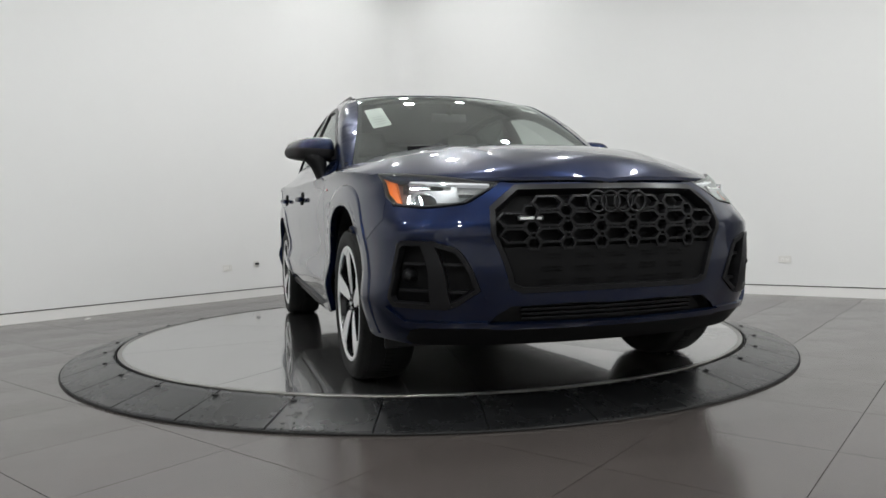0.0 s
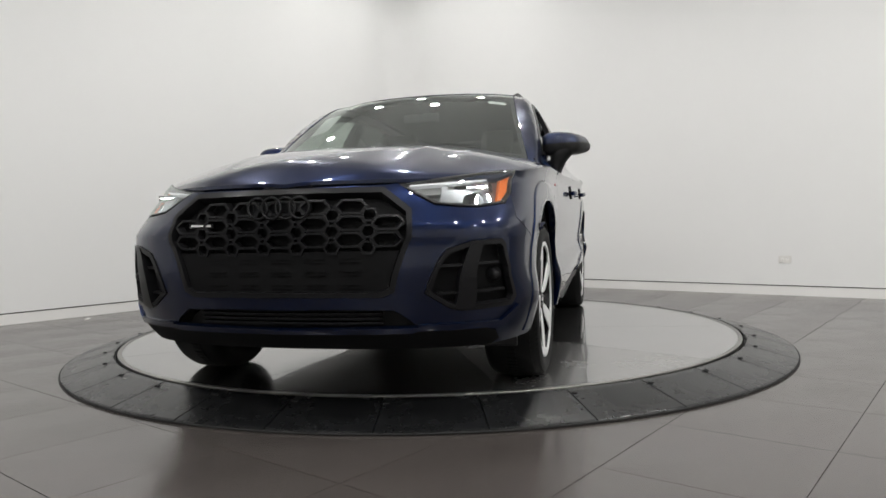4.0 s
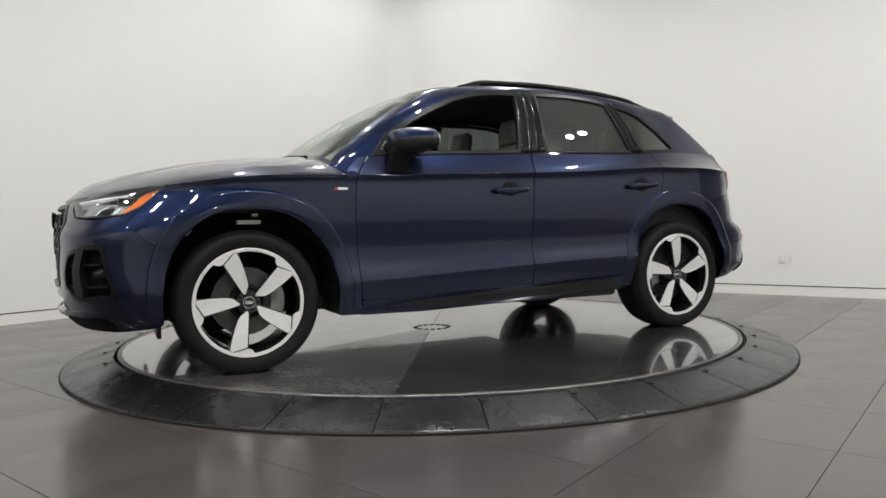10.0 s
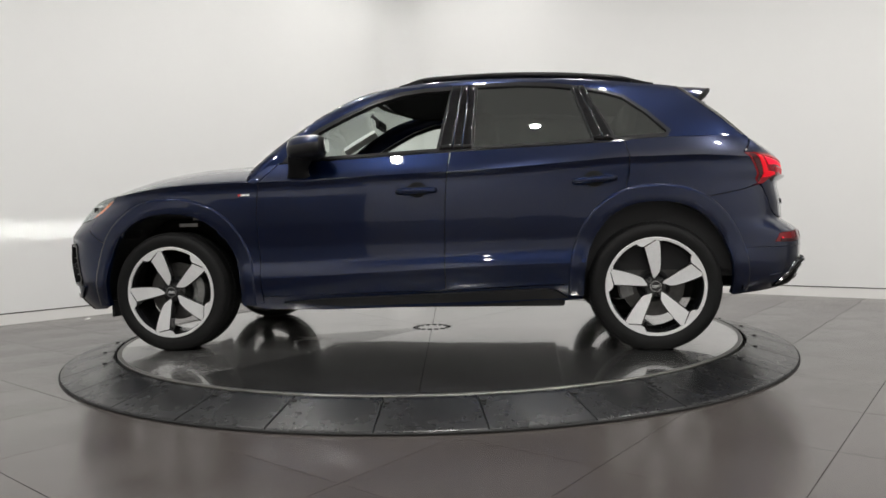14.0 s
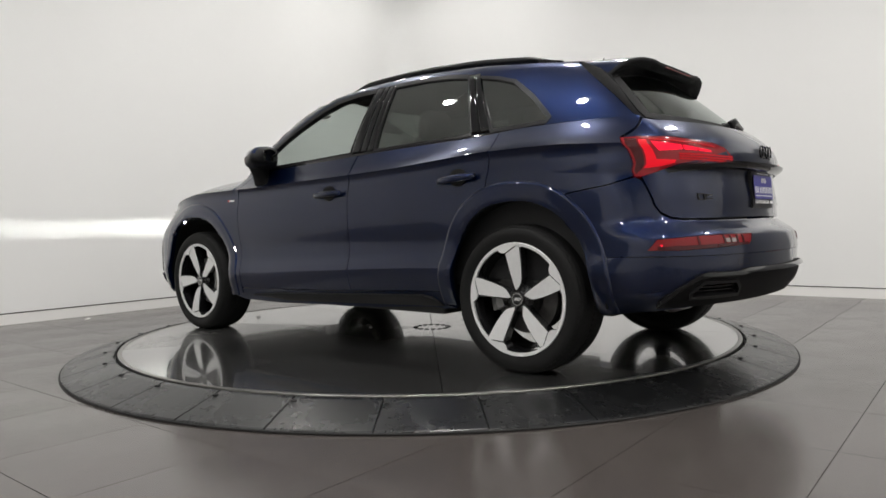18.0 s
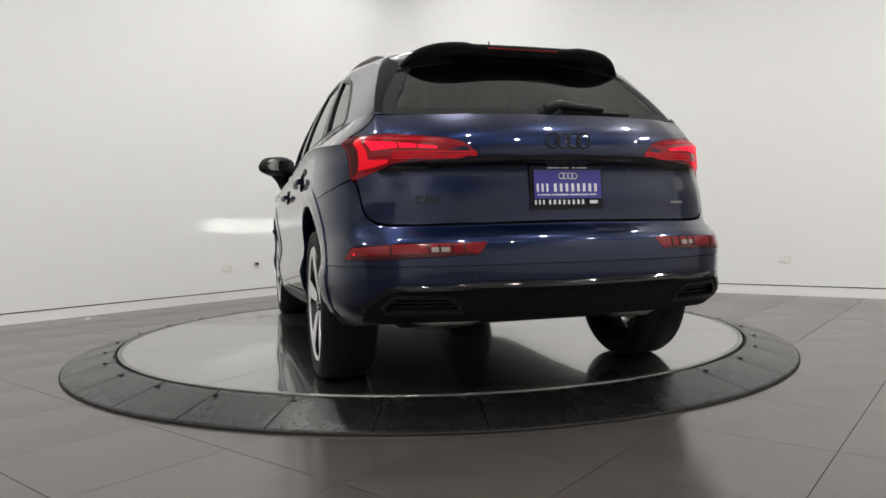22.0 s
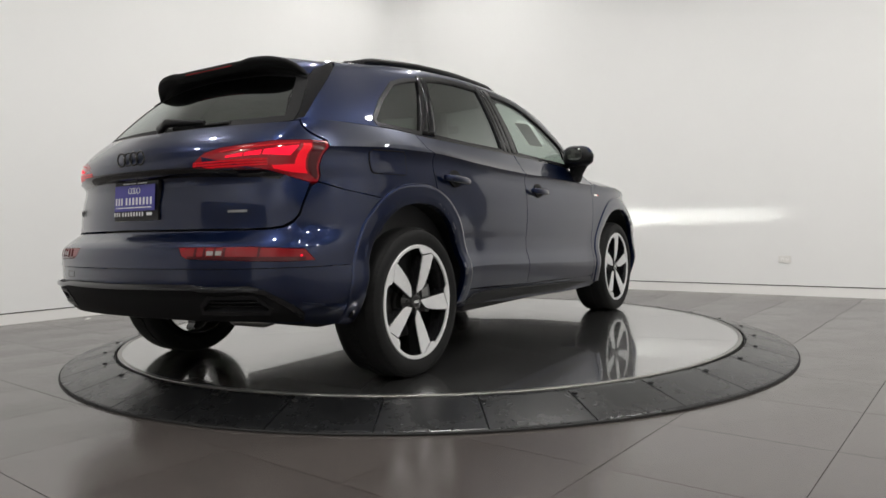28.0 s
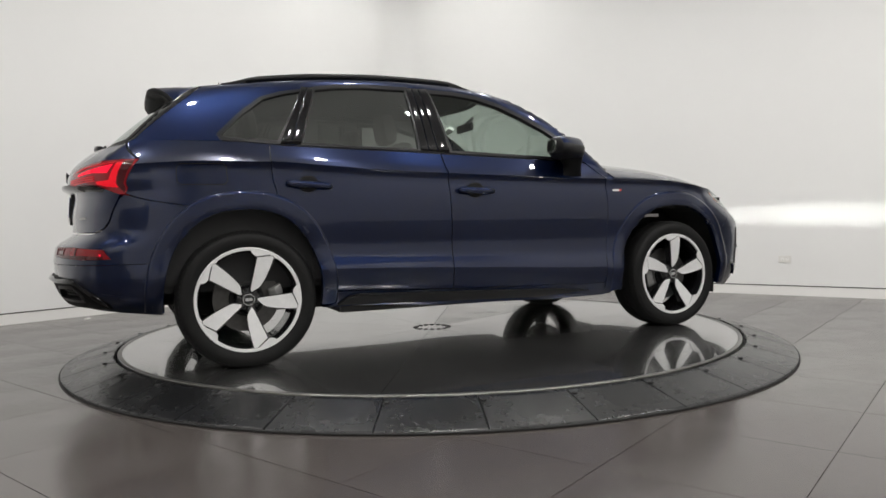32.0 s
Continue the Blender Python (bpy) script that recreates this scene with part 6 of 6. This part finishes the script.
            bmesh.ops.recalc_face_normals(bm, faces=bm.faces)
            part("rim_ear", bm, M_ALLOY, w)
    bm = turned([(0.001, -0.022), (0.030, -0.022), (0.034, -0.026), (0.036, -0.034), (0.058, -0.042), (0.072, -0.060), (0.001, -0.06)], 40)
    part("hub", bm, M_RIMBLK, w, smooth=False)
    bm = turned([(0.0265, -0.0225), (0.0265, -0.0195), (0.0305, -0.0195), (0.0305, -0.0225)], 32)
    part("cap_ring", bm, M_CHROME, w)
    for q in range(4):
        bm = bmesh.new()
        lathe(bm, [(0.0052, -0.0215), (0.0052, -0.0205), (0.0068, -0.0205), (0.0068, -0.0215)], 16, "y", m=base @ Matrix.Translation(((q - 1.5) * 0.0085, 0, 0)))
        part("cap_mark", bm, M_WHITE, w)
    for q in range(5):
        a = radians(spin + 36 + 72 * q)
        bm = bmesh.new()
        lathe(bm, [(0.001, -0.034), (0.008, -0.034), (0.0095, -0.036), (0.0095, -0.055)], 10, "y", m=base @ Matrix.Translation((0.050 * math.cos(a), 0, -0.050 * math.sin(a) * -1)))
        part("wheel_bolt", bm, M_RIMBLK, w)
    bm = turned([(0.075, -0.105), (0.172, -0.105), (0.172, -0.112), (0.172, -0.132), (0.075, -0.132)], 56)
    part("brake_disc", bm, M_ROTOR, w, "bare iron brake disc")
    bm = turned([(0.001, -0.085), (0.085, -0.085), (0.092, -0.095), (0.092, -0.13)], 40)
    part("disc_bell", bm, M_UNDER, w)
    bm = bmesh.new()
    ang = (150, 208) if x > 0 else (-22, 22)
    rows = []
    for i in range(9):
        a = radians(ang[0] + (ang[1] - ang[0]) * i / 8) * (1 if side > 0 else 1)
        a = a if side > 0 else math.pi - a
        e = 0.012 * (1 if 0 < i < 8 else 0)
        rows.append([bm.verts.new(base @ Vector((math.cos(a) * r, yy, math.sin(a) * r))) for r, yy in ((0.118, -0.085), (0.118, -0.070), (0.150, -0.062 + e * 0.4), (0.186, -0.070), (0.190, -0.15), (0.118, -0.15))])
    for a, b in zip(rows, rows[1:]):
        for i in range(6):
            j = (i + 1) % 6
            bm.faces.new((a[i], a[j], b[j], b[i]))
    bm.faces.new(rows[0][::-1])
    bm.faces.new(rows[-1])
    bmesh.ops.recalc_face_normals(bm, faces=bm.faces)
    part("brake_caliper", bm, M_CALIPER, w, "grey brake caliper")
    # the closed inside of the wheel
    bm = turned([(0.001, -0.20), (0.165, -0.20), (0.165, -0.205), (0.001, -0.205)], 32)
    part("inner_shield", bm, M_UNDER, w)
    return w


wheel(AXLE, 1, 180 - 112)
wheel(-AXLE, 1, 180 - 95)
wheel(AXLE, -1, 20)
wheel(-AXLE, -1, 40)

# ---- underside, liners and cabin ----
for nm, b in (("floor_pan", (-1.75, -0.58, 0.255, 2.02, 0.58, 0.36)), ("side_pan", (-0.92, -0.86, 0.245, 0.93, 0.86, 0.42)), ("engine_bay", (0.98, -0.58, 0.30, 1.88, 0.58, 0.86)),
              ("radiator", (1.86, -0.36, 0.30, 2.06, 0.36, 0.84)), ("boot_well", (-2.02, -0.57, 0.32, -1.0, 0.57, 0.98)), ("front_beam", (1.86, -0.72, 0.27, 1.92, 0.72, 0.74)),
              ("rear_beam", (-1.96, -0.70, 0.40, -1.86, 0.70, 0.90)), ("wing_rail", (0.93, -0.80, 0.80, 1.55, 0.80, 0.90))):
    bm = bmesh.new()
    box(bm, *b, 0.015)
    part(nm, bm, M_UNDER, car)
for cx in (AXLE, -AXLE):
    bm = bmesh.new()
    n = 20
    rows = []
    for i in range(n + 1):
        a = radians(-4 + 188 * i / n)
        rows.append([bm.verts.new((cx + 0.462 * math.cos(a), y, 0.365 + 0.462 * math.sin(a))) for y in (0.58, 0.895)])
    for a, b in zip(rows, rows[1:]):
        bm.faces.new((a[0], a[1], b[1], b[0]))
    c0 = bm.verts.new((cx, 0.58, 0.36))
    for a, b in zip(rows, rows[1:]):
        bm.faces.new((a[0], b[0], c0))
    bmesh.ops.solidify(bm, geom=bm.faces[:], thickness=0.004)
    pair("arch_liner", bm, M_UNDER, car)
    # spring and damper above the wheel
    bm = bmesh.new()
    box(bm, cx - 0.10, 0.70, 0.745, cx + 0.02, 0.74, 0.765)
    box(bm, cx - 0.09, 0.70, 0.785, cx - 0.06, 0.72, 0.80)
    pair("damper_mount", bm, M_STEEL, car)
# silencers under the tail
bm = bmesh.new()
tube(bm, [(-1.98, 0.24, 0.335), (-2.0, 0.34, 0.315), (-2.0, 0.50, 0.315), (-1.97, 0.62, 0.335)], [(0.012, 0.02), (0.03, 0.05), (0.03, 0.05), (0.012, 0.02)], 12)
pair("silencer", bm, M_STEEL, car)
# mud flap edge ahead of the front wheels
bm = bmesh.new()
box(bm, 1.815, 0.62, 0.20, 1.835, 0.84, 0.30, 0.004)
pair("air_deflector", bm, M_TRIM, car)

# cabin lining
bm = bmesh.new()
box(bm, -2.0, -0.80, 0.40, 0.95, 0.80, 0.46)
box(bm, -1.98, -0.70, 0.46, -1.45, 0.70, 1.02)
part("cabin_floor", bm, M_CABIN, car)
bm = bmesh.new()
box(bm, -1.9, 0.78, 0.44, 0.92, 0.82, 1.07)
pair("door_lining", bm, M_CABIN, car)
bm = panel([(y, x) for x, y in [(head_x(0.5 * i / 5) - 0.05, 0.5 * i / 5) for i in range(6)] + [(-0.1, 0.57), (-1.2, 0.56), (-1.6, 0.45), (-1.62, 0.0)]], lambda u, v: half_top(u, v, -0.045), 0.12, thick=0.01, gap=0, keep=0.0, mirror=True)
part("headliner", bm, M_HEADLINER, car)
bm = bmesh.new()
rows = []
for j in range(-10, 11):
    y = 0.76 * j / 10
    hump = 0.05 * math.exp(-((y - 0.36) / 0.14) ** 2)
    rows.append([bm.verts.new((x, y, z)) for x, z in ((0.90 - 0.1 * (y / 0.76) ** 2, 1.04), (0.62, 1.065 + hump * 0.6), (0.42, 1.045 + hump), (0.36, 0.99), (0.45, 0.80), (0.60, 0.60))])
for a, b in zip(rows, rows[1:]):
    for i in range(5):
        bm.faces.new((a[i], a[i + 1], b[i + 1], b[i])).smooth = True
bmesh.ops.recalc_face_normals(bm, faces=bm.faces)
part("dashboard", bm, M_CABIN, car, "black dashboard")
bm = bmesh.new()
n, m_ = 32, 8
tilt = Matrix.Translation((0.30, 0.36, 0.98)) @ pose(0, 0, 0, 0, -62, 0)
grid = []
for i in range(n):
    t = 2 * math.pi * i / n
    grid.append([bm.verts.new(tilt @ Vector(((0.178 + 0.015 * math.cos(2 * math.pi * j / m_)) * math.cos(t), (0.178 + 0.015 * math.cos(2 * math.pi * j / m_)) * math.sin(t), 0.015 * math.sin(2 * math.pi * j / m_)))) for j in range(m_)])
for i in range(n):
    for j in range(m_):
        a, b = grid[i], grid[(i + 1) % n]
        bm.faces.new((a[j], b[j], b[(j + 1) % m_], a[(j + 1) % m_])).smooth = True
box(bm, -0.17, -0.03, -0.03, 0.17, 0.03, 0.0, 0.01, m=tilt)
box(bm, -0.07, -0.06, -0.05, 0.07, 0.06, 0.01, 0.01, m=tilt)
bmesh.ops.recalc_face_normals(bm, faces=bm.faces)
part("steering_wheel", bm, M_CABIN, car, "black steering wheel")


def seat(x, y, wide, name):
    bm = bmesh.new()
    box(bm, x - 0.25, y - wide / 2, 0.52, x + 0.25, y + wide / 2, 0.70, 0.05)
    s = part(name, bm, M_SEAT, car, "light grey leather seat")
    bm = bmesh.new()
    box(bm, -0.07, -wide / 2, 0.0, 0.07, wide / 2, 0.64, 0.05, m=Matrix.Translation((x - 0.25, y, 0.62)) @ pose(0, 0, 0, 0, -18, 0))
    part("backrest", bm, M_SEAT, s)
    for yy in ([y] if wide < 0.7 else [y - 0.42, y, y + 0.42]):
        bm = bmesh.new()
        box(bm, -0.05, -0.12, 0.0, 0.05, 0.12, 0.19, 0.048, m=Matrix.Translation((x - 0.46, yy, 1.235)) @ pose(0, 0, 0, 0, -10, 0))
        part("headrest", bm, M_SEAT, s)


seat(0.02, 0.37, 0.50, "driver_seat")
seat(0.02, -0.37, 0.50, "passenger_seat")
seat(-0.85, 0.0, 1.28, "rear_bench")
bm = bmesh.new()
box(bm, 0.28, -0.12, 1.395, 0.31, 0.12, 1.455, 0.012)
tube(bm, [(0.30, 0, 1.45), (0.36, 0, 1.50)], 0.012, 8)
part("inside_mirror", bm, M_CABIN, car)
# ---- floor tiles, one by one ----
TILE, TILE_U0, TILE_V0 = 0.5865, -0.586, -2.1401
_bm = bmesh.new()
_h = TILE / 2 - 0.0015
box(_bm, -_h, -_h, -0.012, _h, _h, 0.0)
_tile = mesh_of(_bm, "tile", M_TILE)
u = TILE_U0 + TILE / 2 - 12 * TILE
while u - TILE / 2 < WALL_U:
    v = TILE_V0 + TILE / 2 - 9 * TILE
    while v - TILE / 2 < WALL_V:
        w = ROOM @ Vector((u, v, 0))
        if abs(u - (BACK_U + WALL_U) / 2) < (WALL_U - BACK_U) / 2 + 0.3 and v > BACK_V - 0.3 and w.length > R_IN - 0.35:
            ob = new("tile", _tile)
            ob.parent = floor
            ob.matrix_basis = pose(u, v, FLOOR_Z)
        v += TILE
    u += TILE


def motions():
    """The turntable turns at an even pace and carries the car."""
    times = [float(t) for t in range(0, 33)]
    walk(disc, [(t, pose(0, 0, 0, 0, 0, turn_at(t))) for t in times])
    walk(car, [(t, pose(0, 0, 0, 0, 0, turn_at(t)) @ pose(0.025, 0.052, 0)) for t in times])


motions()
